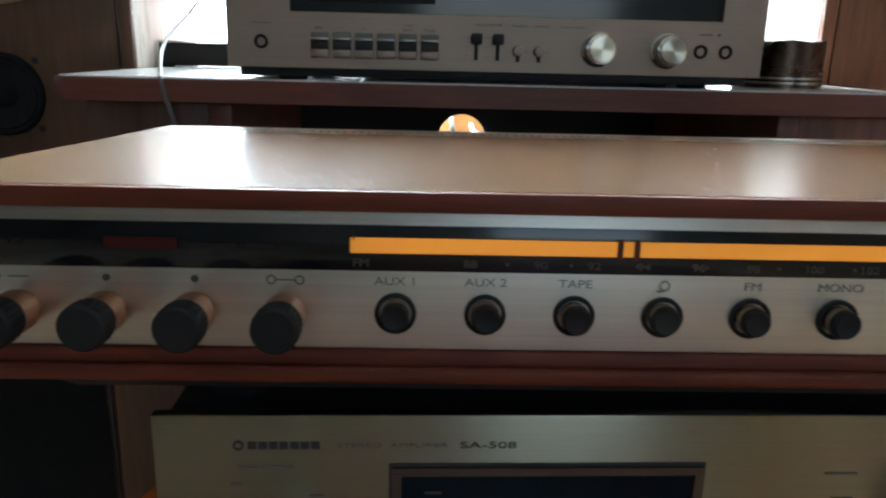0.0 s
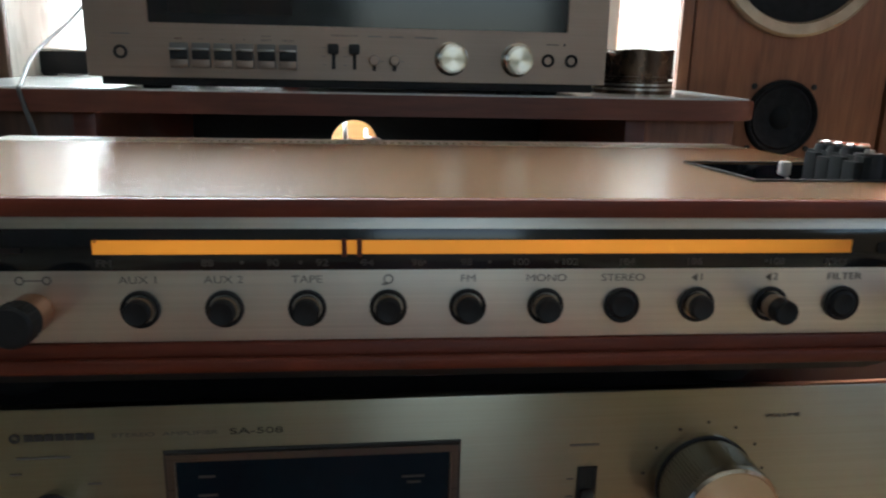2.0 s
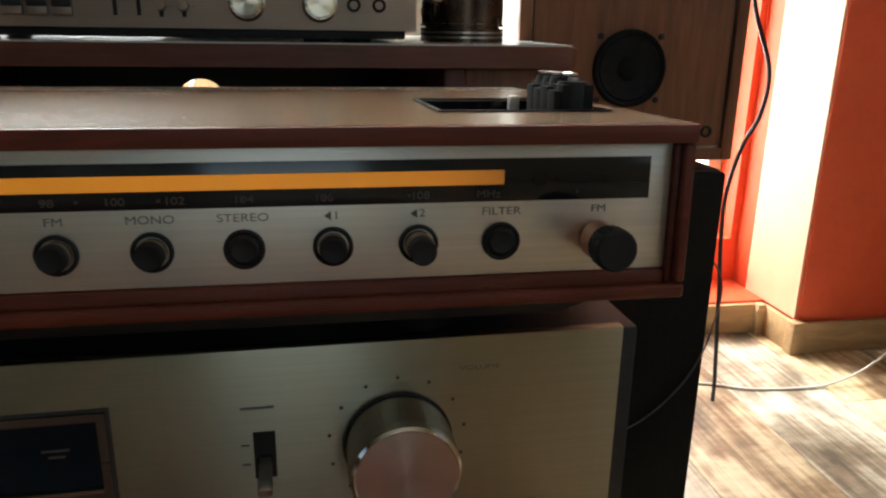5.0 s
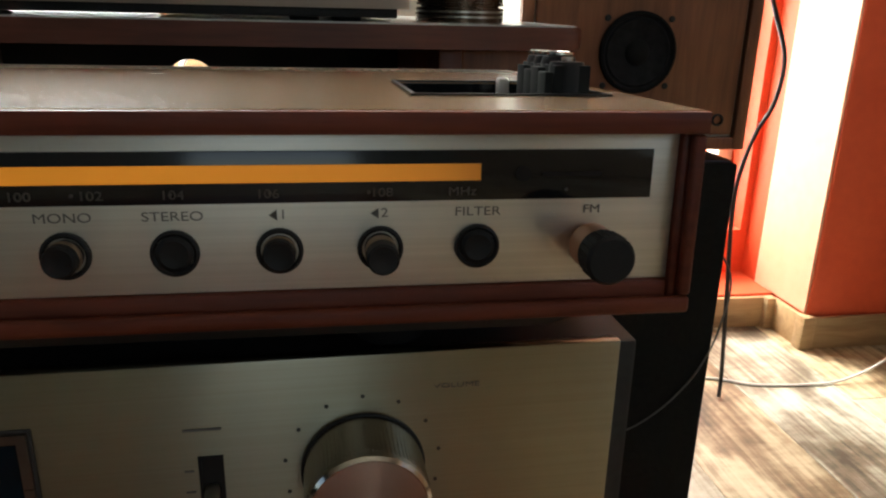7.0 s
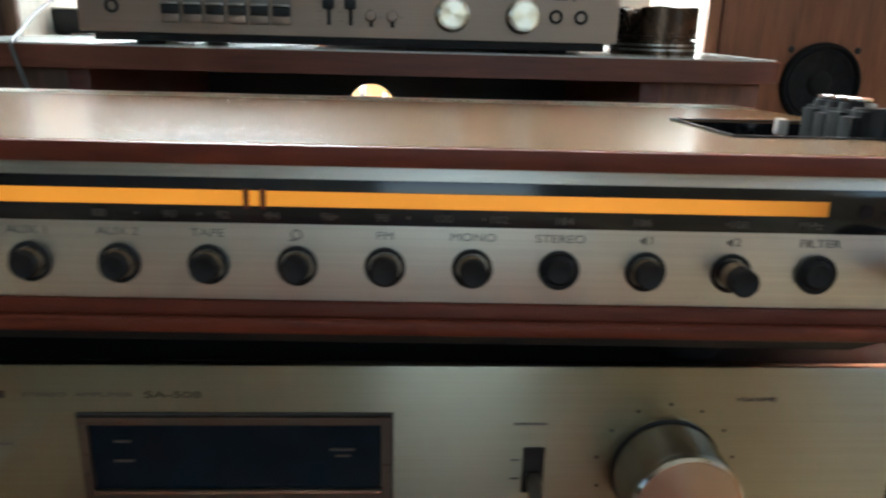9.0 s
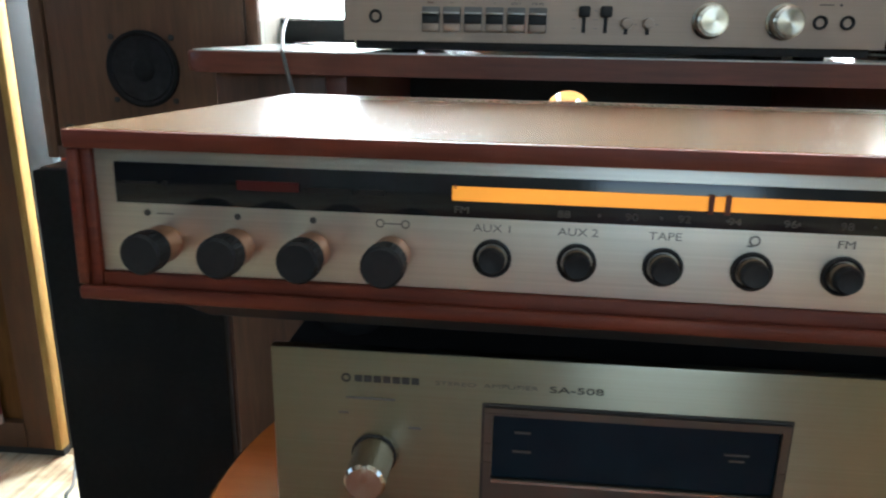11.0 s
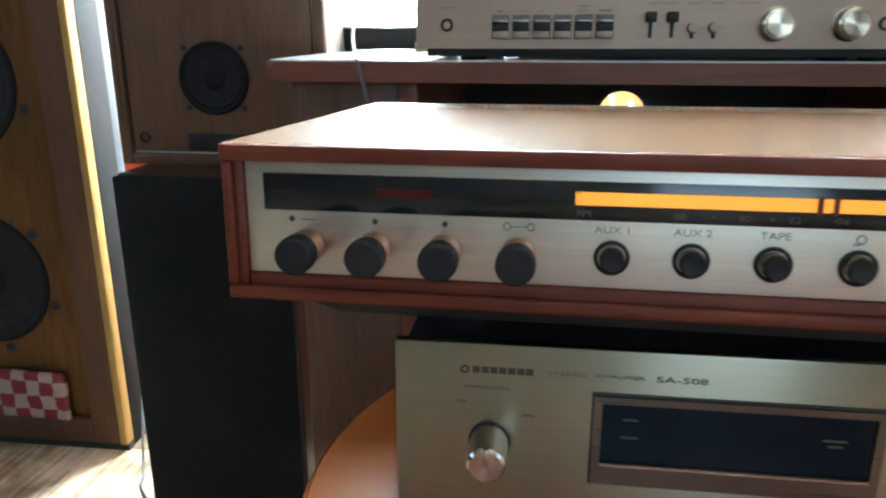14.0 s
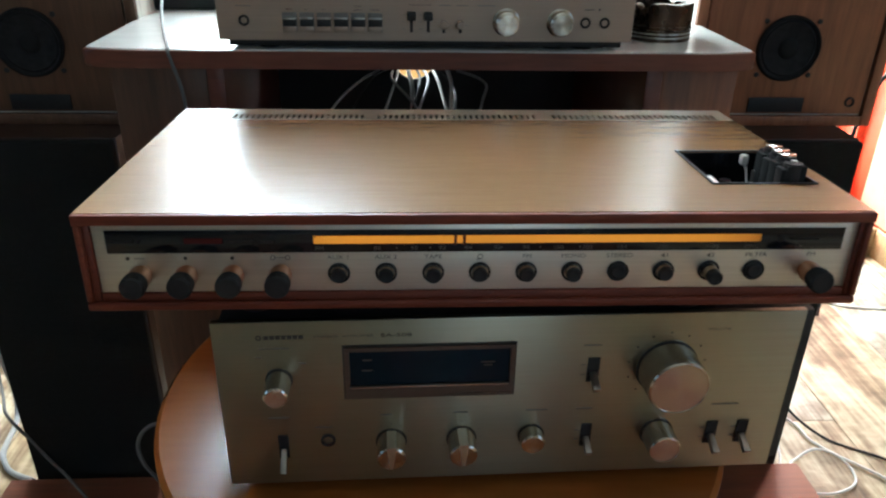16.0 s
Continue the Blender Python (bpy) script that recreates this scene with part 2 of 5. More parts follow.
# Warm reflections on the metal knob collars, mixed into their colour.
TINTED_COLLAR = turned_metal("reflection_tinted_collar", (0.52, 0.26, 0.15), 0.3, 0.4)
CHROME = material("chrome", (0.85, 0.85, 0.84), 0.12, 1.0)
BLACK = varied("black_plastic", (0.012, 0.012, 0.013), (0.020, 0.019, 0.020), 200, (0.45, 0.6), bump=0.1, bump_scale=0.1, spec=0.3)
BLACK_GLOSS = varied("black_glass_panel", (0.006, 0.007, 0.009), (0.010, 0.011, 0.014), 60, (0.08, 0.14), spec=0.5)
BLACK_METAL = varied("black_painted_steel", (0.020, 0.021, 0.022), (0.032, 0.032, 0.032), 300, (0.45, 0.6), bump=0.2, bump_scale=0.15, spec=0.3)
GRILLE = woven("black_grille_cloth", (0.006, 0.007, 0.007), (0.026, 0.026, 0.024))
MATTE_BLACK = varied("matte_black_paint", (0.012, 0.013, 0.014), (0.020, 0.021, 0.022), 60, (0.7, 0.85), bump=0.2, bump_scale=0.3, spec=0.15)
TOWER_WOOD = varied("dark_stained_tower_veneer", (0.020, 0.010, 0.007), (0.045, 0.020, 0.013), 24, (0.32, 0.48), stretch=(1, 8, 8), bump=0.15, blotch=0.35, spec=0.45)
SIDE_CREAM = varied("pale_cream_side", (0.66, 0.64, 0.57), (0.76, 0.74, 0.67), 24, (0.22, 0.34), stretch=(3, 3, 0.6), blotch=0.4)
CONE = varied("dark_paper_cone", (0.010, 0.010, 0.012), (0.022, 0.022, 0.024), 120, (0.7, 0.85), bump=0.3, spec=0.2)
RUBBER = material("rubber_surround", (0.010, 0.010, 0.011), 0.75, spec=0.2)
BRASS_RING = varied("dull_ring_metal", (0.36, 0.26, 0.17), (0.50, 0.38, 0.26), 60, (0.35, 0.5), 0.7)
RED_PAINT = varied("orange_red_wall_paint", (0.66, 0.080, 0.024), (0.74, 0.105, 0.034), 60, (0.55, 0.7), bump=0.25, blotch=0.5)
# Sunlight on the red niche side, put in as a pale salmon colour.
SUNLIT_PAINT = varied("sunlit_red_paint", (0.78, 0.36, 0.22), (0.84, 0.42, 0.27), 40, (0.55, 0.7), bump=0.2, blotch=0.5)
CEILING_PAINT = varied("greyed_ceiling_paint", (0.34, 0.33, 0.30), (0.40, 0.39, 0.36), 30, (0.6, 0.75), bump=0.2, blotch=0.5)
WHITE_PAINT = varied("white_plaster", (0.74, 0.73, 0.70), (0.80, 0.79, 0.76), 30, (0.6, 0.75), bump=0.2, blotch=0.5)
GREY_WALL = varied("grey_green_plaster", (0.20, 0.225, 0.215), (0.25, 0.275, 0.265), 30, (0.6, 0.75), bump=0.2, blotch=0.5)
# Grey-green darkened for the unseen west wall, to dim the amplifier's reflections.
DARKENED_WALL = varied("darkened_grey_green_plaster", (0.055, 0.062, 0.058), (0.075, 0.083, 0.078), 30, (0.6, 0.75), bump=0.2, blotch=0.5)
STRAW_WALL = varied("warm_straw_plaster", (0.38, 0.28, 0.175), (0.46, 0.345, 0.225), 30, (0.6, 0.75), bump=0.2, blotch=0.5)
AMBER_PINE = varied("orange_pine", (0.42, 0.205, 0.045), (0.52, 0.27, 0.065), 20, (0.4, 0.55), stretch=(0.8, 6, 6), bump=0.2)
FRAME_PAINT = varied("ivory_window_paint", (0.70, 0.63, 0.48), (0.78, 0.71, 0.56), 30, (0.35, 0.5), bump=0.1)
INK = material("dark_ink", (0.05, 0.045, 0.04), 0.6)
INK_GREY = material("grey_ink", (0.16, 0.15, 0.14), 0.6)
PALE_INK = material("pale_dial_ink", (0.105, 0.085, 0.07), 0.6)
DIM_INK = material("dim_dial_ink", (0.030, 0.026, 0.024), 0.8, spec=0.1)
VENT_METAL = varied("beige_painted_grating", (0.30, 0.27, 0.21), (0.37, 0.335, 0.265), 80, (0.3, 0.42), bump=0.1, bump_scale=0.2)
RED_INK = material("dull_red_ink", (0.075, 0.010, 0.008), 0.6, spec=0.2)
AMBER = dial_glow("lit_amber_dial", (1.0, 0.36, 0.030), 0.25)
POINTER = material("dark_red_pointer", (0.10, 0.012, 0.004), 0.5)
WHITE_CORD = varied("white_cord", (0.66, 0.64, 0.60), (0.76, 0.74, 0.70), 60, (0.4, 0.55))
GREY_CORD = varied("grey_cord", (0.30, 0.30, 0.30), (0.42, 0.42, 0.41), 60, (0.4, 0.55))
DULL_CORD = varied("dull_grey_cord", (0.10, 0.10, 0.10), (0.15, 0.15, 0.145), 60, (0.5, 0.65), spec=0.3)
BLACK_CORD = material("black_cord", (0.012, 0.010, 0.010), 0.45)
BEIGE = varied("beige_plastic", (0.50, 0.42, 0.28), (0.60, 0.52, 0.36), 60, (0.4, 0.55))
PISTON_METAL = varied("oily_dark_metal", (0.035, 0.024, 0.018), (0.13, 0.085, 0.06), 70, (0.18, 0.36), 0.85, bump=0.15, blotch=0.6, bump_scale=0.4)
STEEL = varied("bare_steel", (0.42, 0.40, 0.37), (0.58, 0.56, 0.52), 120, (0.25, 0.4), 1.0)
BLUE_EDGE = varied("pale_blue_back_panel", (0.035, 0.050, 0.060), (0.055, 0.075, 0.088), 50, (0.5, 0.65), bump=0.2)
PANE = glass("window_glass")
METER_GLASS = varied("dark_meter_glass", (0.002, 0.010, 0.017), (0.004, 0.015, 0.024), 60, (0.1, 0.16), spec=0.2)

# ---- building helpers ----


def box(bm, x0, x1, y0, y1, z0, z1, bevel=0.0, segments=2):
    vs = [bm.verts.new((x, y, z)) for x in (x0, x1) for y in (y0, y1) for z in (z0, z1)]
    fs = [bm.faces.new([vs[i] for i in q]) for q in ((0, 1, 3, 2), (4, 6, 7, 5), (0, 4, 5, 1), (2, 3, 7, 6), (0, 2, 6, 4), (1, 5, 7, 3))]
    if bevel:
        es = {e for f in fs for e in f.edges}
        bmesh.ops.bevel(bm, geom=list(es), offset=bevel, segments=segments, affect="EDGES", profile=0.5)
    return bm


AXES = {"x": (Vector((0, 1, 0)), Vector((0, 0, 1)), Vector((1, 0, 0))), "y": (Vector((1, 0, 0)), Vector((0, 0, 1)), Vector((0, -1, 0))), "z": (Vector((1, 0, 0)), Vector((0, 1, 0)), Vector((0, 0, 1)))}


def lathe(bm, centre, profile, axis="z", segments=32):
    """Turn a profile of (radius, height) about an axis; y points towards the viewer's side (-y)."""
    u, v, w = AXES[axis]
    c = Vector(centre)
    rings = []
    for r, h in profile:
        if r < 1e-6:
            rings.append([bm.verts.new(c + w * h)])
        else:
            rings.append([bm.verts.new(c + w * h + (u * math.cos(a) + v * math.sin(a)) * r) for a in (2 * math.pi * i / segments for i in range(segments))])
    for a, b in zip(rings, rings[1:]):
        for i in range(segments):
            j = (i + 1) % segments
            q = [a[i % len(a)], a[j % len(a)], b[j % len(b)], b[i % len(b)]]
            q = list(dict.fromkeys(q))
            if len(q) > 2:
                bm.faces.new(q)
    return bm


def disc(bm, centre, r, axis="y", thick=0.0006, segments=28):
    return lathe(bm, centre, [(0, 0), (r, 0), (r, thick), (0, thick)], axis, segments)


def tube(bm, points, r, sides=8, steps=8):
    """A round cord along a smooth line through the points."""
    P = [Vector(p) for p in points]
    P = [P[0] * 2 - P[1], *P, P[-1] * 2 - P[-2]]
    line = []
    for i in range(1, len(P) - 2):
        for s in range(steps):
            t = s / steps
            a, b, c, d = P[i - 1:i + 3]
            line.append(0.5 * (2 * b + (c - a) * t + (2 * a - 5 * b + 4 * c - d) * t * t + (3 * b - a - 3 * c + d) * t ** 3))
    line.append(P[-2])
    side = Vector((0.31, 0.17, 0.94))
    rings = []
    for i, p in enumerate(line):
        d = (line[min(i + 1, len(line) - 1)] - line[max(i - 1, 0)]).normalized()
        u = side.cross(d).normalized()
        v = d.cross(u)
        rings.append([bm.verts.new(p + (u * math.cos(a) + v * math.sin(a)) * r) for a in (2 * math.pi * k / sides for k in range(sides))])
    for a, b in zip(rings, rings[1:]):
        for k in range(sides):
            bm.faces.new((a[k], a[(k + 1) % sides], b[(k + 1) % sides], b[k]))
    bm.faces.new(rings[0][::-1])
    bm.faces.new(rings[-1])
    return bm


def slab(bm, xs, ys, z0, z1, holes):
    """A flat board on the grid xs, ys, with the cells in holes left open right through."""
    top, low = {}, {}
    nx, ny = len(xs) - 1, len(ys) - 1
    solid = {(i, j) for i in range(nx) for j in range(ny)} - set(holes)

    def vert(store, i, j, z):
        if (i, j) not in store:
            store[i, j] = bm.verts.new((xs[i], ys[j], z))
        return store[i, j]
    for i, j in solid:
        ring = ((i, j), (i + 1, j), (i + 1, j + 1), (i, j + 1))
        bm.faces.new([vert(top, *k, z1) for k in ring])
        bm.faces.new([vert(low, *k, z0) for k in ring[::-1]])
        for (di, dj), (a, b) in (((0, -1), (0, 1)), ((1, 0), (1, 2)), ((0, 1), (2, 3)), ((-1, 0), (3, 0))):
            if (i + di, j + dj) not in solid:
                p, q = ring[a], ring[b]
                bm.faces.new((vert(low, *p, z0), vert(low, *q, z0), vert(top, *q, z1), vert(top, *p, z1)))
    return bm


def prism(bm, outline, z0, z1, bevel=0.0):
    """An upright prism on a plan outline."""
    low = [bm.verts.new((x, y, z0)) for x, y in outline]
    top = [bm.verts.new((x, y, z1)) for x, y in outline]
    n = len(outline)
    fs = [bm.faces.new(low[::-1]), bm.faces.new(top)]
    edges = list(fs[0].edges) + list(fs[1].edges)
    for i in range(n):
        bm.faces.new((low[i], low[(i + 1) % n], top[(i + 1) % n], top[i]))
    if bevel:
        bmesh.ops.bevel(bm, geom=edges, offset=bevel, segments=2, affect="EDGES", profile=0.5)
    return bm


def rounded(x0, x1, y0, y1, r, n=8):
    pts = []
    for cx, cy, a0 in ((x1 - r, y1 - r, 0), (x0 + r, y1 - r, 90), (x0 + r, y0 + r, 180), (x1 - r, y0 + r, 270)):
        pts += [(cx + r * math.cos(radians(a0 + 90 * i / n)), cy + r * math.sin(radians(a0 + 90 * i / n))) for i in range(n + 1)]
    return pts


def finish(name, bm, mat, smooth=True):
    bmesh.ops.recalc_face_normals(bm, faces=bm.faces[:])
    me = bpy.data.meshes.new(name)
    bm.to_mesh(me)
    bm.free()
    me.materials.append(mat)
    if smooth:
        me.shade_smooth()
        me.set_sharp_from_angle(angle=radians(34))
    return me


def part(name, bm, mat, parent, label=""):
    ob = new(name, finish(name, bm, mat))
    ob.parent = parent
    return tagged(ob, label) if label else ob


def single(name, bm, mat, label, category, kind="", group="", m=None):
    ob = new(name, finish(name, bm, mat))
    if m:
        ob.matrix_world = m
    return tagged(ob, label, category, group, kind)


def thing(name, m, label, category, group=""):
    ob = new(name)
    ob.empty_display_size = 0.05
    ob.matrix_basis = m
    return tagged(ob, label, category, group)


def B(*a, **k):
    return box(bmesh.new(), *a, **k)


def L(*a, **k):
    return lathe(bmesh.new(), *a, **k)


def lettering(name, text, x, z, size, mat, parent, y=-0.0004, align="CENTER", stretch=1.0):
    """Flat printed letters that stand on an upright face looking towards -y."""
    c = bpy.data.curves.new(name, "FONT")
    c.body, c.size, c.align_x, c.align_y = text, size, align, "CENTER"
    c.extrude = 0.00012
    tmp = bpy.data.objects.new(name, c)
    scene.collection.objects.link(tmp)
    bpy.context.view_layer.update()
    me = bpy.data.meshes.new_from_object(tmp.evaluated_get(bpy.context.evaluated_depsgraph_get()))
    bpy.data.objects.remove(tmp)
    me.transform(Matrix.Translation((x, y, z)) @ Euler((radians(90), 0, 0)).to_matrix().to_4x4() @ Matrix.Diagonal((stretch, 1, 1, 1)))
    me.materials.clear()
    me.materials.append(mat)
    ob = new(name, me)
    ob.parent = parent
    return ob


def bar(name, x0, x1, z0, z1, mat, parent, y=-0.0003):
    return part(name, B(x0, x1, y - 0.0003, y + 0.0003, z0, z1), mat, parent)

# ---- the room ----
NICHE_L, NICHE_R, NICHE_Y, WALL_Y, LEDGE = -0.46, 1.350, 1.72, 1.458, 0.075


def structure(name, bm, mat, label, category):
    return single(name, bm, mat, label, category, "structure")


def room():
    structure("floor", B(-3.5, EAST, -4.2, 2.0, -0.10, -0.012), SKIRT, "floor under weathered grey-brown laminate planks", "floor")
    # Unseen ceiling, greyed to cut the light it bounces.
    structure("ceiling", B(-3.6, EAST + 0.1, -4.3, 2.1, 2.55, 2.65), CEILING_PAINT, "plain greyed off-white ceiling", "ceiling")
    # window wall: pillars either side of the niche, lintel, ledge, and the thin wall round the two windows
    structure("wall_north_east", B(NICHE_R, EAST, WALL_Y, 2.0, 0, 2.55, bevel=0.006), RED_PAINT, "orange-red painted wall pillar beside the niche", "wall")
    structure("wall_north_west", B(-3.5, NICHE_L, WALL_Y, 2.0, 0, 2.55, bevel=0.006), RED_PAINT, "orange-red painted wall beside the niche", "wall")
    structure("niche_reveal", B(NICHE_R - 0.006, NICHE_R - 0.001, WALL_Y + 0.004, 1.650, LEDGE + 0.001, 2.3), SUNLIT_PAINT, "red side of the window niche, coloured pale salmon for sunlight", "wall")
    structure("niche_reveal", B(NICHE_L + 0.001, NICHE_L + 0.006, WALL_Y + 0.004, NICHE_Y, LEDGE + 0.001, 2.3), WHITE_PAINT, "white side of the window niche", "wall")
    structure("wall_lintel", B(NICHE_L, NICHE_R, WALL_Y, 2.0, 2.3, 2.55), RED_PAINT, "orange-red painted lintel over the niche", "wall")
    structure("niche_ledge", B(NICHE_L, NICHE_R, 1.58, 2.0, 0, LEDGE, bevel=0.004), RED_PAINT, "low red painted ledge in the window niche", "ledge")
    bm = bmesh.new()
    xs, zs = [NICHE_L, -0.455, 0.08, 0.755, 1.332, NICHE_R], [LEDGE, 0.18, 0.60, 2.12, 2.3]
    slab(bm, xs, zs, -2.0, -NICHE_Y, {(1, 2), (3, 1), (3, 2)})
    bmesh.ops.transform(bm, matrix=Euler((radians(90), 0, 0)).to_matrix().to_4x4(), verts=bm.verts[:])
    structure("wall_north", bm, RED_PAINT, "orange-red wall round the two windows", "wall")
    bm = bmesh.new()
    slab(bm, [-4.2, -1.6, -0.4, 2.0], [0, 0.85, 2.05, 2.55], -EAST - 0.1, -EAST, {(1, 1)})
    bmesh.ops.transform(bm, matrix=Matrix(((0, 0, -1, 0), (1, 0, 0, 0), (0, 1, 0, 0), (0, 0, 0, 1))), verts=bm.verts[:])
    structure("wall_east", bm, STRAW_WALL, "plain straw-coloured side wall with a window opening", "wall")
    bm = bmesh.new()
    slab(bm, [-3.6, 0.2, 1.6, EAST + 0.1], [0, 0.72, 2.18, 2.55], 4.2, 4.3, {(1, 1)})
    bmesh.ops.transform(bm, matrix=Euler((radians(90), 0, 0)).to_matrix().to_4x4(), verts=bm.verts[:])
    structure("wall_south", bm, GREY_WALL, "plain grey-green wall with a window opening", "wall")
    # Pier sheet in ceiling grey, added to dim its reflection in the lid.
    structure("window_pier", B(0.081, 0.754, NICHE_Y - 0.006, NICHE_Y - 0.001, LEDGE + 0.001, 2.299), CEILING_PAINT, "greyed wall pier between the windows", "wall")
    bm = bmesh.new()
    slab(bm, [-4.3, -1.1, 0.2, 2.0], [0, 0.85, 2.05, 2.55], 3.5, 3.6, {(1, 1)})
    bmesh.ops.transform(bm, matrix=Matrix(((0, 0, -1, 0), (1, 0, 0, 0), (0, 1, 0, 0), (0, 0, 0, 1))), verts=bm.verts[:])
    structure("wall_west", bm, DARKENED_WALL, "unseen grey-green side wall darkened for reflections, with a window opening", "wall")
    # skirting boards
    for x0, x1, y0, y1 in ((NICHE_R - 0.012, EAST, WALL_Y - 0.014, WALL_Y - 0.001), (NICHE_R - 0.014, NICHE_R - 0.001, WALL_Y, 1.566), (NICHE_L + 0.02, NICHE_R - 0.016, 1.566, 1.579), (-3.5, NICHE_L, WALL_Y - 0.014, WALL_Y - 0.001)):
        structure("baseboard", B(x0, x1, y0, y1, 0, 0.070, bevel=0.003), SKIRT, "oak-look laminate skirting board", "skirting")
    structure("trim", B(NICHE_R - 0.018, NICHE_R + 0.012, WALL_Y - 0.018, WALL_Y + 0.012, 0, 0.073, bevel=0.003), SKIRT, "oak-look skirting corner cap", "skirting")
    structure("trim", B(NICHE_R - 0.032, NICHE_R - 0.010, 1.550, 1.572, 0, 0.073, bevel=0.003), SKIRT, "oak-look skirting corner cap", "skirting")
    structure("trim", B(-1.6, NICHE_L - 0.02, WALL_Y - 0.03, WALL_Y - 0.001, 0.575, 0.612, bevel=0.004), SKIRT, "narrow wooden rail on the red wall", "rail")


def window(name, x0, x1, z0, z1, handle, label):
    w = tagged(new(name), label, "window", "", "structure")
    y0, y1, f = 1.80, 1.86, 0.036
    part("window_frame", B(x0, x0 + f, y0, y1, z0, z1, bevel=0.004), FRAME_PAINT, w)
    part("window_frame", B(x1 - f, x1, y0, y1, z0, z1, bevel=0.004), FRAME_PAINT, w)
    part("window_frame", B(x0 + f, x1 - f, y0, y1, z0, z0 + f, bevel=0.004), FRAME_PAINT, w)
    part("window_frame", B(x0 + f, x1 - f, y0, y1, z1 - f, z1, bevel=0.004), FRAME_PAINT, w)
    if handle:
        hx = x0 + 0.030
        h = part("handle", L((hx, y0, 0.78), [(0.011, 0), (0.011, 0.006), (0.006, 0.008), (0.006, 0.035), (0, 0.035)], "y", 16), STEEL, w, "small metal window handle")
        part("grip", B(hx - 0.007, hx + 0.007, y0 - 0.041, y0 - 0.029, 0.69, 0.79, bevel=0.004), STEEL, h)
    p = part("pane", B(x0 + f + 0.001, x1 - f - 0.001, y0 + 0.028, y0 + 0.032, z0 + f + 0.001, z1 - f - 0.001), PANE, w, "clear glass pane")
    p.visible_shadow = False


def outdoors():
    structure("ground", B(-120, 120, 2.01, 240, -3.2, -3.0), material("pale_yard", (0.30, 0.30, 0.27), 0.9), "pale paved yard below the window", "ground")
    h = thing("house", pose(-14, 34, -3.0), "pale rendered house across the yard", "house")
    part("wall", B(0, 16, 0, 9, 0, 6.2), WHITE_PAINT, h)
    bm = bmesh.new()
    a = [bm.verts.new(p) for p in ((-0.4, -0.5, 6.2), (16.4, -0.5, 6.2), (16.4, 9.5, 6.2), (-0.4, 9.5, 6.2), (-0.4, 4.5, 9.0), (16.4, 4.5, 9.0))]
    for q in ((0, 1, 5, 4), (2, 3, 4, 5), (0, 4, 3), (1, 2, 5), (0, 3, 2, 1)):
        bm.faces.new([a[i] for i in q])
    part("roof", bm, material("clay_tiles", (0.30, 0.12, 0.07), 0.8), h)
    for i in range(5):
        p = part("window", B(1.2 + 3 * i, 2.4 + 3 * i, -0.05, 0.02, 3.6, 5.0), BLACK_GLOSS, h)
        part("sill", B(1.1 + 3 * i, 2.5 + 3 * i, -0.12, 0.02, 3.5, 3.6), WHITE_PAINT, p)


# ---- the furniture ----


def stool():
    s = thing("round_table", pose(0.233, 0.509, 0.0), "round lacquered pine side table under the amplifier", "table")
    r, z = 0.2345, 0.413
    part("tabletop", L((0, 0, 0), [(0, z - 0.026), (r - 0.004, z - 0.026), (r, z - 0.022), (r, z - 0.004), (r - 0.004, z), (0, z)], "z", 96), STOOL, s)
    part("apron", L((0, 0, 0), [(0.15, z - 0.08), (0.17, z - 0.08), (0.17, z - 0.027), (0.15, z - 0.027), (0.15, z - 0.08)], "z", 48), BOARD, s)
    for a in (45, 135, 225, 315):
        x, y = 0.15 * math.cos(radians(a)), 0.15 * math.sin(radians(a))
        part("leg", L((x, y, 0.03), [(0, 0), (0.013, 0), (0.02, z - 0.058), (0, z - 0.058)], "z", 16), BOARD, s)


def plinth():
    # The forward half is unseen, added to darken and redden the amplifier's reflection.
    single("low_board", B(-0.36, 0.79, -0.90, 0.815, 0.0, 0.03, bevel=0.003), BOARD, "wide red-brown wooden platform board on the floor", "board")


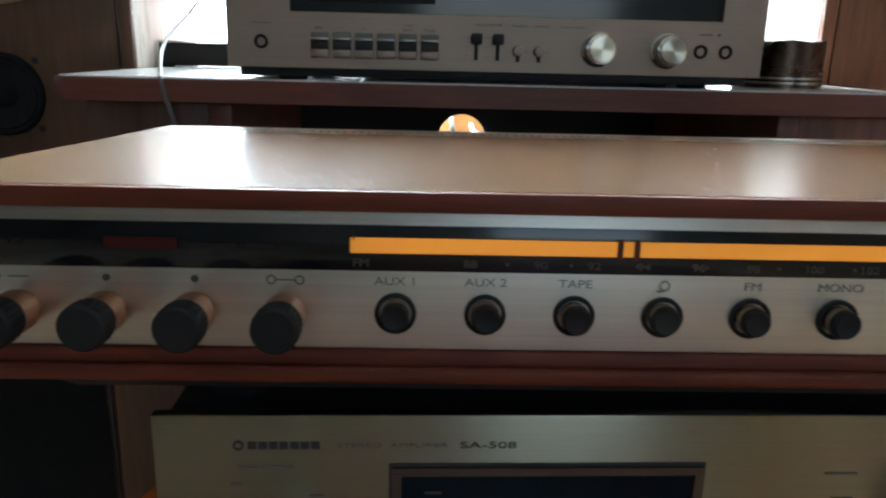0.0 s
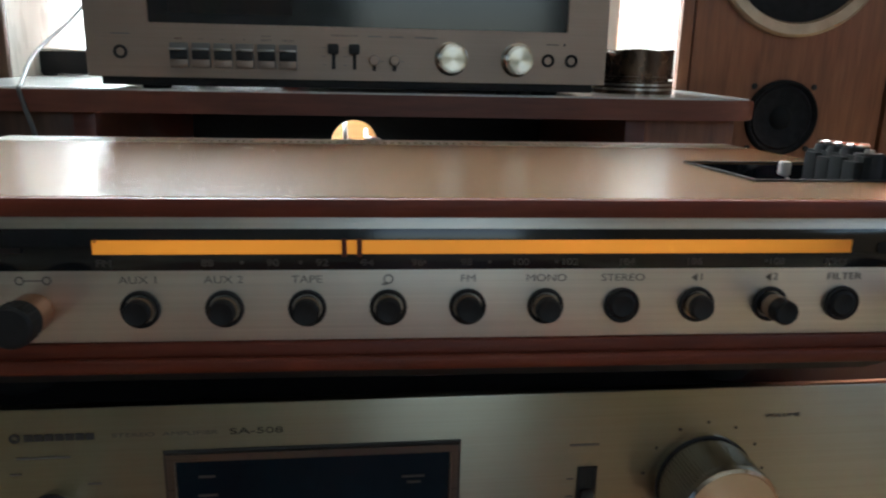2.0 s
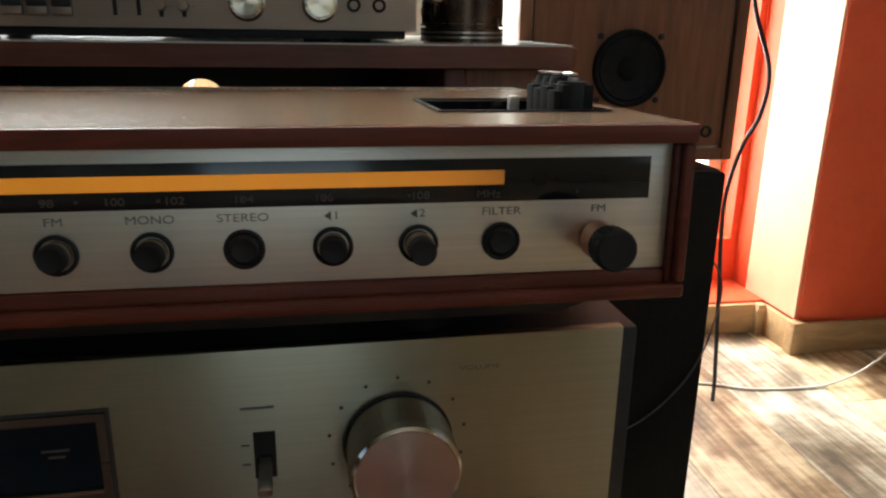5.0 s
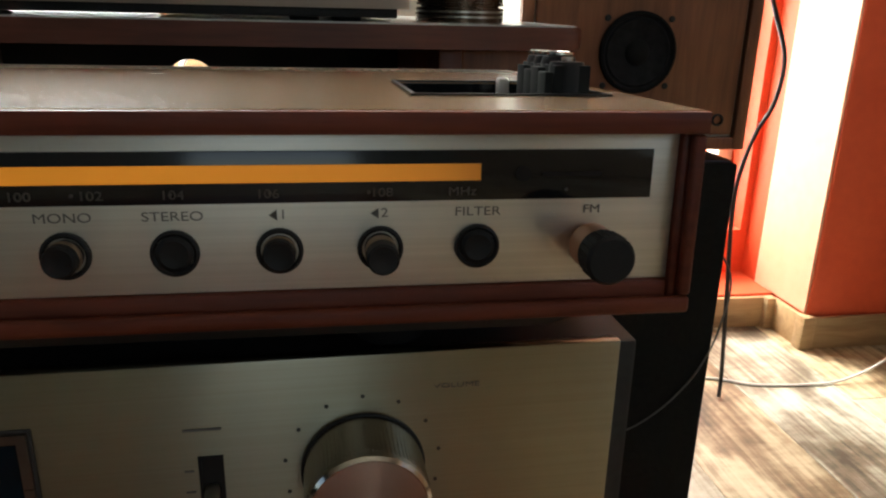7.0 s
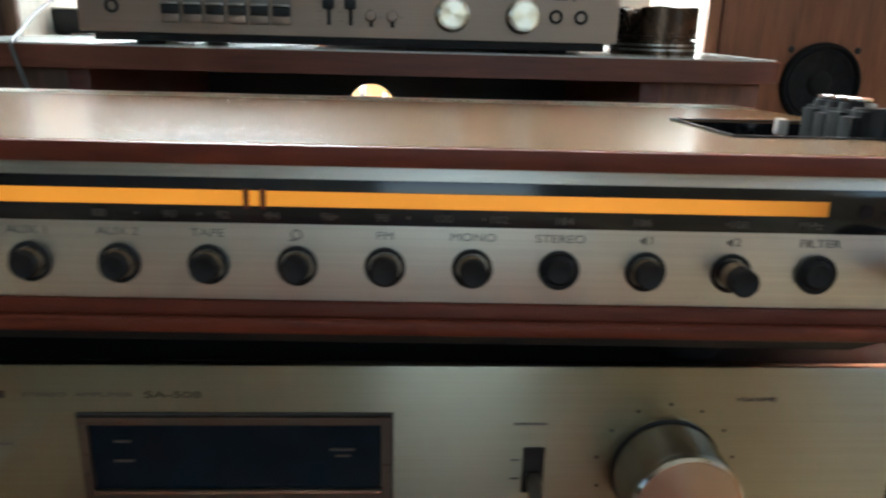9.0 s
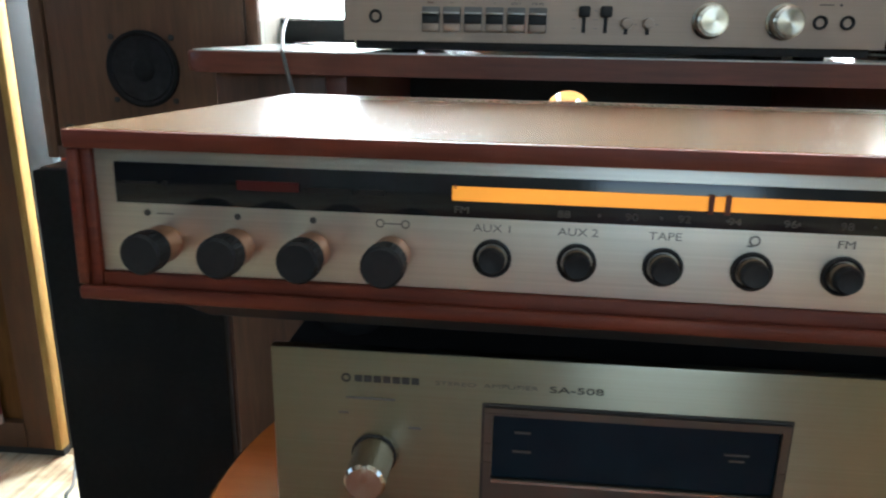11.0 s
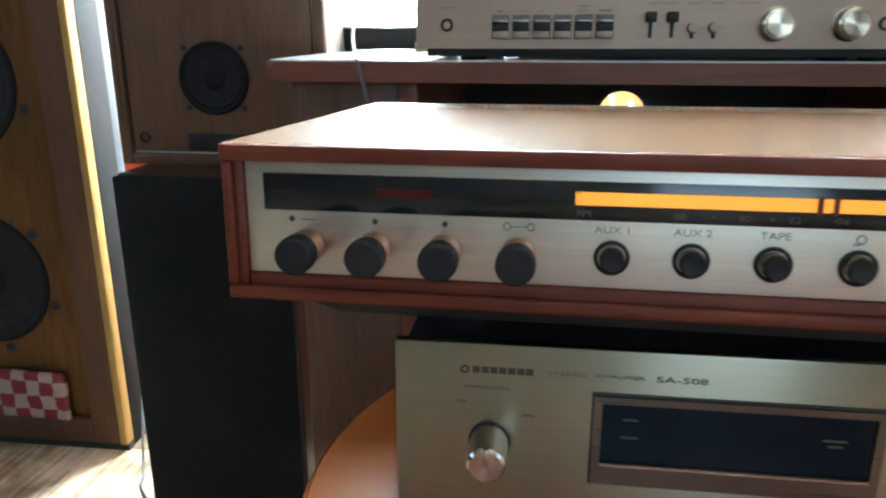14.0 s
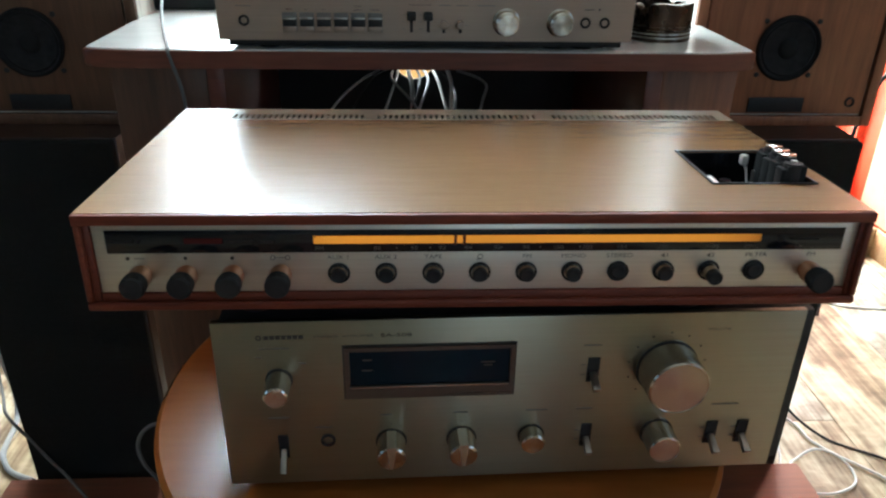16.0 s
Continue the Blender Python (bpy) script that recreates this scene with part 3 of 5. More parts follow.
def bench():
    b = thing("bench", pose(0.226, 0.728, 0.0), "red-brown wooden bench with rounded corners, open front", "bench")
    x0, x1, d, top = -0.338, 0.338, 0.372, 0.652
    bm = bmesh.new()
    def outline(e):
        a = [(x0 + e + 0.070 * (1 - math.cos(t)), e + 0.013 * (1 - math.sin(t))) for t in (radians(10 * i) for i in range(10))]
        return a + [(-x, y) for x, y in a[::-1]] + [(x1 - e, d - e), (x0 + e, d - e)]
    prism(bm, outline(0.0), top - 0.017, top, 0.0025)
    part("top", bm, BENCH, b)
    part("top_sheet", prism(bmesh.new(), outline(0.003), top + 0.0001, top + 0.0011), PALE_TOP, b, "pale glossy top sheet")
    part("side_panel", B(0.228, 0.246, 0.016, 0.3395, 0, top - 0.018, bevel=0.002), BENCH, b)
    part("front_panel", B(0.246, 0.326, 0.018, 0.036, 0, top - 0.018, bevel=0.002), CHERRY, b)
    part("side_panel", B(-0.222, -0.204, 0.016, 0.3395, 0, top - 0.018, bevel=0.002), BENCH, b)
    part("front_panel", B(-0.318, -0.222, 0.018, 0.036, 0, top - 0.018, bevel=0.002), SHADED_WALNUT, b)
    # back board with the round cord hole
    hx, hz, r, n = -0.008, 0.573, 0.029, 40
    bm = bmesh.new()
    x0, x1, z0, z1 = -0.222, 0.246, 0.0, top - 0.0175
    turns = sorted([2 * math.pi * i / n - math.pi for i in range(n)] + [math.atan2(z - hz, x - hx) for x in (x0, x1) for z in (z0, z1)])
    n = len(turns)
    hole = [(hx + r * math.cos(t), hz + r * math.sin(t)) for t in turns]
    rim = []
    for x, z in hole:
        dx, dz = x - hx, z - hz
        k = min((x1 - hx) / dx if dx > 1e-6 else ((x0 - hx) / dx if dx < -1e-6 else 1e9), (z1 - hz) / dz if dz > 1e-6 else ((z0 - hz) / dz if dz < -1e-6 else 1e9))
        rim.append((hx + dx * k, hz + dz * k))
    for ya, yb in ((0.340, 0.346),):
        f = [[bm.verts.new((x, y, z)) for x, z in ring] for y in (ya, yb) for ring in (hole, rim)]
        for i in range(n):
            j = (i + 1) % n
            bm.faces.new((f[0][i], f[0][j], f[1][j], f[1][i]))
            bm.faces.new((f[2][i], f[3][i], f[3][j], f[2][j]))
            bm.faces.new((f[0][i], f[2][i], f[2][j], f[0][j]))
    part("back_panel", bm, BLACK_METAL, b, "dark back board with a round cord hole")
    part("bottom_shelf", B(-0.203, 0.227, 0.03, 0.339, 0.10, 0.118), BLACK_METAL, b)
    # warm lit timber seen through the hole
    bm = B(-0.20, 0.72, -0.009, 0.009, 0.0, 0.77, bevel=0.002)
    bmesh.ops.transform(bm, matrix=Matrix.Translation((0, 1.14, 0.012)) @ Euler((radians(-38), 0, 0)).to_matrix().to_4x4(), verts=bm.verts[:])
    single("pine_board", bm, AMBER_PINE, "orange pine board leaning back behind the bench", "board")


def driver(parent, name, x, y, z, r, ring=None, label=""):
    d = part(name, L((x, y, z), [(r * 0.97, -0.001), (r, 0.002), (r * 0.96, 0.0045), (r * 0.90, 0.0045), (r * 0.86, 0.0022), (r * 0.80, 0.0035), (r * 0.74, 0.0018), (r * 0.30, 0.0008), (0, 0.0008)], "y", 48), CONE, parent, label)
    part("dust_cap", L((x, y, z), [(r * 0.32, 0.0008), (r * 0.28, 0.0026), (r * 0.16, 0.0042), (0, 0.0048)], "y", 32), RUBBER, d)
    if ring:
        part("ring", L((x, y, z), [(r * 1.0, 0.0), (r * 1.0, 0.006), (r * 0.97, 0.008), (r * 0.86, 0.007), (r * 0.84, 0.003)], "y", 64), ring, d, "dull metal trim ring")
    else:
        part("ring", L((x, y, z), [(r * 1.0, 0.0), (r * 0.99, 0.005), (r * 0.93, 0.006), (r * 0.90, 0.003)], "y", 48), RUBBER, d)
    return d


def loudspeaker(x0, wood, label, flip):
    s = thing("loudspeaker", pose(x0, 0.893, 0.528), label, "loudspeaker", "pair of wooden loudspeakers")
    w, h, d = 0.250, 0.47, 0.205
    part("cabinet", B(0, w, 0.009, d, 0, h, bevel=0.002), SIDE_CREAM, s, "pale cream cabinet shell")
    for a in ((0, 0.013, 0, h), (w - 0.013, w, 0, h), (0.013, w - 0.013, 0, 0.013), (0.013, w - 0.013, h - 0.013, h)):
        part("front_lip", B(a[0], a[1], 0, 0.0088, a[2], a[3], bevel=0.0015), wood, s)
    part("baffle", B(0.0155, w - 0.0155, 0.003, 0.0088, 0.0155, h - 0.0155, bevel=0.001), wood, s)
    c = w / 2 - 0.004
    mid = driver(s, "midrange", c, 0.003, 0.098, 0.040)
    for a in (45, 135, 225, 315):
        part("screw", L((c + 0.047 * math.cos(radians(a)), 0.003, 0.098 + 0.046 * math.sin(radians(a))), [(0.0032, -0.001), (0.0032, 0.001), (0.0018, 0.0018), (0, 0.001)], "y", 12), BLACK_METAL, mid)
    driver(s, "woofer", c, 0.003, 0.275, 0.094, BRASS_RING)
    part("terminal_plate", B(c - 0.037, c + 0.035, 0.0005, 0.003, 0.018, 0.037, bevel=0.001), BLACK, s, "small dark label plate")
    for x in (0.030, w - 0.033):
        part("peg", L((x, 0.003, 0.031), [(0.0065, -0.001), (0.0065, 0.0016), (0.0045, 0.002), (0.0035, -0.002), (0, -0.002)], "y", 16), BLACK, s)
    return s


def tower(x0, label):
    t = thing("speaker_tower", pose(x0, 0.828, 0.0), label, "loudspeaker", "pair of dark floor speakers")
    w, h, d = 0.197, 0.5275, 0.30
    part("cabinet", B(0, w, 0.014, d, 0, h, bevel=0.002), TOWER_WOOD, t)
    part("grille", B(0.001, w - 0.001, 0, 0.0135, 0.012, h - 0.001, bevel=0.003), GRILLE, t, "black woven grille cloth")


def open_cabinet():
    c = thing("open_speaker_cabinet", pose(-0.548, 1.100, 0.0, 0, 0, 2), "old open plywood speaker cabinet with bare drivers", "loudspeaker")
    w, h = 0.42, 0.98
    part("shell", B(-w, 0, 0.022, 0.080, 0.0, h, bevel=0.002), MATTE_BLACK, c)
    part("back_panel", B(-w, -0.001, 0.0805, 0.102, 0.0, h, bevel=0.002), BLUE_EDGE, c, "pale blue-grey back panel edge")
    part("edge_strip", B(-0.012, 0.0, 0, 0.0215, 0.012, h, bevel=0.002), RAW_EDGE, c, "bare pale pine edge strip")
    part("stile", B(-0.060, -0.0125, 0.002, 0.0215, 0.012, h, bevel=0.002), PLY_DARK, c)
    part("stile", B(-w, -w + 0.06, 0.002, 0.0215, 0.012, h, bevel=0.002), PLY_DARK, c)
    part("rail", B(-w + 0.0605, -0.0605, 0.002, 0.0215, 0.012, 0.056, bevel=0.002), PLY_DARK, c)
    part("baffle", B(-w + 0.0605, -0.0605, 0.0145, 0.0215, 0.0565, h, bevel=0.001), PLY, c, "raw stained plywood baffle")
    part("plinth", B(-w, 0, 0.004, 0.0215, 0, 0.0115), BLACK_METAL, c)
    for z in (0.293, 0.605):
        d = driver(c, "woofer", -0.212, 0.0145, z, 0.109)
        for a in (40, 100, 160, 220, 280, 340):
            part("screw", L((-0.212 + 0.121 * math.cos(radians(a)), 0.0145, z + 0.121 * math.sin(radians(a))), [(0.0085, -0.001), (0.0085, 0.002), (0.0045, 0.0035), (0.004, 0.006), (0, 0.006)], "y", 10), BLACK_METAL, d)
    p = thing("patterned_packet", pose(-0.702, 1.086, 0.056), "crumpled red and white patterned packet in the cabinet", "packet")
    bm = B(-0.066, 0.066, 0.0, 0.012, 0, 0.085, bevel=0.006, segments=3)
    bmesh.ops.subdivide_edges(bm, edges=bm.edges[:], cuts=3, use_grid_fill=True)
    for v in bm.verts:
        v.co += Vector((noise.noise(v.co * 40), noise.noise(v.co * 40 + Vector((5, 0, 0))), noise.noise(v.co * 40 + Vector((0, 9, 0))) if v.co.z > 0.01 else 0)) * 0.004
    part("wrapper", bm, packet_paper(), p)


def packet_paper():
    m = material("red_white_check_paper", (0.5, 0.03, 0.05), 0.55)
    n, l = m.node_tree.nodes, m.node_tree.links
    co, ck = n.new("ShaderNodeTexCoord"), n.new("ShaderNodeTexChecker")
    wob, mx = n.new("ShaderNodeTexNoise"), n.new("ShaderNodeVectorMath")
    wob.inputs["Scale"].default_value = 60
    mx.operation = "MULTIPLY_ADD"
    mx.inputs[1].default_value = (0.010, 0.010, 0.010)
    l.new(co.outputs["Object"], wob.inputs["Vector"])
    l.new(wob.outputs["Color"], mx.inputs[0])
    l.new(co.outputs["Object"], mx.inputs[2])
    l.new(mx.outputs[0], ck.inputs["Vector"])
    ck.inputs["Scale"].default_value = 40
    ck.inputs["Color1"].default_value, ck.inputs["Color2"].default_value = (0.17, 0.010, 0.022, 1), (0.30, 0.235, 0.21, 1)
    l.new(ck.outputs["Color"], n["Principled BSDF"].inputs["Base Color"])
    return m


# ---- the receiver ----


def receiver():
    w, d, h = 0.450, 0.235, 0.0592
    r = thing("receiver", pose(0.0222, 0.3625, 0.5802, -2.0), "vintage teak-cased stereo receiver with lit amber dial", "receiver")
    # lid with the tuning well and the vent strip
    bm = bmesh.new()
    slots, groups = [], ((0.044, 0.150, 23), (0.159, 0.290, 28), (0.302, 0.440, 29))
    xs = [0.0]
    holes = set()
    for a, b, n in groups:
        p = (b - a) / n
        for i in range(n):
            xs += [a + i * p, a + i * p + p * 0.55]
            slots.append(xs[-2])
    xs += [w]
    ys = [0.201, 0.215, d]
    slab(bm, xs, [ys[0], 0.2045, 0.2175, d], h - 0.0012, h, {(i, 1) for i in range(len(xs) - 1) if i % 2 == 1})
    part("vent_strip", bm, VENT_METAL, r, "beige slotted metal cooling grating along the rear edge")
    bm = bmesh.new()
    slab(bm, [0, 0.3735, 0.4385, w], [0, 0.0465, 0.1145, 0.2008], h - 0.006, h, {(1, 1)})
    part("lid", bm, TEAK, r, "smooth teak veneer lid")
    part("side_panel", B(0, 0.0075, 0.0003, d, 0, h - 0.0062, bevel=0.0018), TEAK_EDGE, r)
    part("side_panel", B(w - 0.0062, w, 0.0003, d, 0, h - 0.0062, bevel=0.0018), TEAK_EDGE, r)
    part("bottom_panel", B(0.0077, w - 0.0064, 0.0003, d, 0, 0.0098, bevel=0.0012), TEAK_EDGE, r)
    part("front_edge", B(0, w, -0.0032, -0.0001, h - 0.0062, h - 0.0002, bevel=0.0004), TEAK_EDGE, r)
    # raised outer bead round the front of the case
    part("bead", B(0.0002, w - 0.0002, -0.0032, 0.0001, 0.0002, 0.0054, bevel=0.0014, segments=3), TEAK_EDGE, r)
    for x in (0.0002, w - 0.0042):
        part("bead", B(x, x + 0.0040, -0.0030, 0.0001, 0.0056, h - 0.0064, bevel=0.0012, segments=3), TEAK_EDGE, r)
    part("chassis", B(0.009, w - 0.009, 0.012, d - 0.004, 0.0105, 0.030), BLACK_METAL, r)
    part("rear_panel", B(0.009, w - 0.009, d - 0.0038, d - 0.001, 0.0105, h - 0.0065), BLACK_METAL, r)
    # black pan below, with sloping ends
    bm = bmesh.new()
    vs = []
    for z, i in ((-0.0005, 0.020), (-0.012, 0.036)):
        vs += [bm.verts.new((x, y, z)) for x, y in ((i, 0.010 + (0.012 if z < -0.01 else 0)), (w - i, 0.010 + (0.012 if z < -0.01 else 0)), (w - i, d - 0.015), (i, d - 0.015))]
    for q in ((0, 1, 2, 3), (7, 6, 5, 4), (0, 4, 5, 1), (1, 5, 6, 2), (2, 6, 7, 3), (3, 7, 4, 0)):
        bm.faces.new([vs[i] for i in q])
    part("bottom_pan", bm, BLACK_METAL, r, "black steel bottom pan")
    for x in (0.085, w - 0.085):
        for y, z in ((0.045, -0.0217), (0.200, -0.0163)):
            part("foot", L((x, y, z), [(0, 0), (0.011, 0), (0.013, 0.003), (0.013, -z - 0.0121), (0, -z - 0.0121)], "z", 20), RUBBER, r)
    # front plate, dial glass and amber scale
    y = 0.0018
    fp = part("front_plate", B(0.0078, w - 0.0064, y, y + 0.002, 0.0100, 0.0528, bevel=0.0003), ALU_PLATE, r, "champagne brushed aluminium front plate")
    dg = part("dial_glass", B(0.0148, 0.4361, y - 0.0006, y - 0.0001, 0.0345, 0.0484, bevel=0.0002), BLACK_GLOSS, r, "long black dial glass")
    part("dial_lamp", B(0.1294, 0.3865, y - 0.0010, y - 0.0007, 0.0401, 0.0447), AMBER, dg, "glowing amber dial strip")
    for x in (0.2085, 0.2135):
        part("pointer", B(x, x + 0.0017, y - 0.0016, y - 0.0011, 0.0392, 0.0454), POINTER, dg)
    part("pointer", B(0.1302, 0.1307, y - 0.0016, y - 0.0011, 0.0440, 0.0454), POINTER, dg)
    for t, x in (("FM", 0.1325), ("88", 0.165), ("90", 0.186), ("92", 0.202), ("94", 0.217), ("96", 0.2335), ("98", 0.250), ("100", 0.2685), ("102", 0.2855), ("104", 0.3055), ("106", 0.3295), ("108", 0.3595), ("MHz", 0.3815)):
        lettering("scale_figure", t, x, 0.0370, 0.0033, PALE_INK, dg, y - 0.0008, stretch=1.25)
    for i in range(11):
        disc_x = 0.176 + 0.0185 * i + (0.0005 * i * i)
        part("scale_dot", disc(bmesh.new(), (disc_x, y - 0.0006, 0.0372), 0.0005, thick=0.0003, segments=10), PALE_INK, dg)
    # makers' marks as plain bars
    bar("mark", 0.0578, 0.0788, 0.0405, 0.0437, RED_INK, dg, y - 0.0009)
    bar("mark", 0.0808, 0.0965, 0.0405, 0.0423, DIM_INK, dg, y - 0.0009)
    bar("mark", 0.0990, 0.1075, 0.0405, 0.0423, DIM_INK, dg, y - 0.0009)
    bar("mark", 0.0180, 0.0300, 0.0412, 0.0421, DIM_INK, dg, y - 0.0009)
    part("mark", disc(bmesh.new(), (0.0328, y - 0.0006, 0.0417), 0.0010, thick=0.0004, segments=16), DIM_INK, dg)
    part("mark", disc(bmesh.new(), (0.3985, y - 0.0006, 0.0417), 0.0022, thick=0.0004, segments=20), DIM_INK, dg)
    bar("mark", 0.4040, 0.4210, 0.0410, 0.0421, DIM_INK, dg, y - 0.0009)
    # push buttons
    names = ("AUX 1", "AUX 2", "TAPE", "", "FM", "MONO", "STEREO", "1", "2", "FILTER")
    for i, t in enumerate(names):
        x, z = 0.1428 + 0.02703 * i, 0.0214
        pressed = t in ("STEREO", "FILTER")
        b = part("push_button", L((x, y, z), [(0.0063, 0.0001), (0.0063, 0.0012), (0.0056, 0.0016), (0.0050, 0.0012), (0.0050, -0.0005), (0, -0.0005)], "y", 32), BLACK, r)
        ln = 0.0022 if pressed else (0.0125 if t == "2" else 0.0058 + 0.0007 * (i % 3))
        part("cap", L((x, y, z), [(0.0049 if pressed else 0.0043, -0.0004), (0.0049 if pressed else 0.0043, ln - 0.0008), (0.0037, ln), (0.0020, ln - 0.0004), (0, ln - 0.0005)], "y", 28), BLACK, b)
        if not pressed:
            part("collar", L((x, y, z), [(0.00445, ln * 0.25), (0.00455, ln * 0.3), (0.00455, ln * 0.55), (0.00445, ln * 0.6)], "y", 28), BRASS_RING, b)
        tx = x + (0.0012 if t in ("1", "2") else 0.0)
        if t:
            lettering("caption", t, tx, 0.0312, 0.0036, INK_GREY, fp, y - 0.0001, stretch=1.25)
        else:
            part("symbol", L((x, y, 0.0312), [(0.0012, 0.0001), (0.0012, 0.0003), (0.0017, 0.0003), (0.0017, 0.0001)], "y", 20), INK_GREY, fp)
            bar("symbol", x - 0.0022, x - 0.0004, 0.0292, 0.0297, INK_GREY, fp, y - 0.0001)
        if t in ("1", "2"):
            bm = bmesh.new()
            v = [bm.verts.new((x - 0.0026 + a, y - 0.0002, 0.0312 + c)) for a, c in ((0, 0), (0.0022, 0.0015), (0.0022, -0.0015))]
            bm.faces.new(v)
            bmesh.ops.solidify(bm, geom=bm.faces[:], thickness=0.0002)
            part("symbol", bm, INK_GREY, fp)
    # turning knobs
    for i, x in enumerate((0.0318, 0.0572, 0.0832, 0.1100, 0.4185)):
        z, rk, ln = 0.0215, 0.0066, 0.0195
        k = part("turning_knob", L((x, y, z), [(rk - 0.0004, 0.0105), (rk, 0.011), (rk + 0.0002, ln - 0.001), (rk - 0.0006, ln), (0, ln)], "y", 48), BLACK, r, "black knob with a metal collar")
        part("collar", L((x, y, z), [(0.0055, 0.0001), (0.0055, 0.0025), (rk - 0.0002, 0.003), (rk - 0.0002, 0.0104), (0, 0.0104)], "y", 40), TINTED_COLLAR, k, "metal collar tinted with warm reflected light")
        part("ribs", knurl(x, y, z, rk + 0.0001, 0.012, ln - 0.0015), BLACK, k)
        if i == 4:
            lettering("caption", "FM", x + 0.0005, 0.0313, 0.0034, INK_GREY, fp, y - 0.0001, stretch=1.25)
        elif i == 3:
            for s in (-1, 1):
                part("symbol", L((x + 0.0042 * s, y, 0.0313), [(0.0010, 0.0001), (0.0010, 0.0003), (0.0015, 0.0003), (0.0015, 0.0001)], "y", 18), INK_GREY, fp)
            bar("symbol", x - 0.0028, x + 0.0028, 0.0311, 0.0315, INK_GREY, fp, y - 0.0001)
        else:
            part("symbol", disc(bmesh.new(), (x - (0.0065 if i == 0 else 0.0), y, 0.0312), 0.0011, thick=0.0003, segments=16), INK, fp)
            if i == 0:
                bar("symbol", x - 0.003, x + 0.003, 0.0310, 0.0313, INK_GREY, fp, y - 0.0001)
    # small screw on the side
    part("screw", L((-0.0005, 0.004, 0.0232), [(0, -0.002), (0.0014, -0.0016), (0.0014, 0.0006), (0, 0.0006)], "x", 12), CHROME, r)
    # tuning well with thumb wheels
    well = part("tuning_well", well_tray(h), BLACK_GLOSS, r, "sunken black preset tuning tray")
    part("rim", slab(bmesh.new(), [0.3722, 0.3738, 0.4382, 0.4398], [0.0452, 0.0468, 0.1142, 0.1158], h + 0.0001, h + 0.0008, {(1, 1)}), BLACK, well)
    part("scale_strip", B(0.3747, 0.3830, 0.049, 0.074, h - 0.0052, h - 0.0040), WHITE_CORD, well, "pale printed scale strip")
    part("connector", B(0.4125, 0.4170, 0.0955, 0.1010, h - 0.004, h + 0.0030, bevel=0.0012), WHITE_CORD, well, "small white connector")
    part("connector_lead", tube(bmesh.new(), [(0.4155, 0.1010, h - 0.003), (0.4150, 0.0930, h - 0.006), (0.4135, 0.0860, h - 0.012), (0.4140, 0.0800, h - 0.0185)], 0.0006), GREY_CORD, well)
    for x, yy, r in ((0.385, 0.100, 0.0045), (0.396, 0.084, 0.006), (0.392, 0.066, 0.0035), (0.405, 0.100, 0.004)):
        part("trimmer", L((x, yy, h - 0.0189), [(0, 0), (r, 0), (r, 0.003), (r * 0.6, 0.0036), (0, 0.0032)], "z", 16), BLACK, well)
    part("housing", B(0.4208, 0.4336, 0.0500, 0.0915, h - 0.0188, h + 0.0098, bevel=0.0006), MATTE_BLACK, well, "black tuner block under the preset knobs")
    for i in range(4):
        yy, top = 0.0555 + 0.0095 * i, h + (0.0122 if i else 0.0108)
        k = part("thumb_wheel", L((0.4268, yy, h - 0.0188), [(0, 0), (0.0056, 0), (0.0062, 0.002), (0.0062, top - h + 0.0170), (0.0056, top - h + 0.0188), (0, top - h + 0.0188)], "z", 20), BLACK, well, "black preset thumb knob with chrome cap")
        if i:
            part("cap", L((0.4268, yy, top + 0.0003), [(0, 0), (0.0050, 0), (0.0053, 0.0004), (0.0053, 0.0013), (0.0046, 0.0017), (0, 0.0017)], "z", 20), CHROME, k)
        else:
            part("spindle", L((0.4268, yy, top + 0.0003), [(0, 0), (0.0020, 0), (0.0020, 0.0012), (0, 0.0012)], "z", 12), STEEL, k)
        part("bracket", B(0.4180, 0.4214, yy - 0.0045, yy + 0.0045, h - 0.0188, h + 0.0075 + 0.0012 * (i % 2), bevel=0.0004), MATTE_BLACK, k)
        if i in (0, 3):
            part("trim_screw", L((0.4158, yy, h - 0.0188), [(0, 0), (0.0009, 0), (0.0009, 0.0150), (0, 0.0150)], "z", 10), STEEL, k)


def knurl(x, y, z, r, a, b):
    bm = bmesh.new()
    for i in range(26):
        t = 2 * math.pi * i / 26
        cx, cz = x + r * math.cos(t), z + r * math.sin(t)
        s = 0.00022
        box(bm, cx - s, cx + s, y - b, y - a, cz - s, cz + s)
    return bm


def well_tray(h):
    bm = bmesh.new()
    x0, x1, y0, y1, z0, z1, t = 0.3738, 0.4382, 0.0468, 0.1142, h - 0.0190, h - 0.0004, 0.0006
    box(bm, x0, x1, y0, y1, z0 - t, z0)
    box(bm, x0, x0 + t, y0, y1, z0, z1)
    box(bm, x1 - t, x1, y0, y1, z0, z1)
    box(bm, x0 + t, x1 - t, y0, y0 + t, z0, z1)
    box(bm, x0 + t, x1 - t, y1 - t, y1, z0, z1)
    return bm


# ---- the amplifier ----


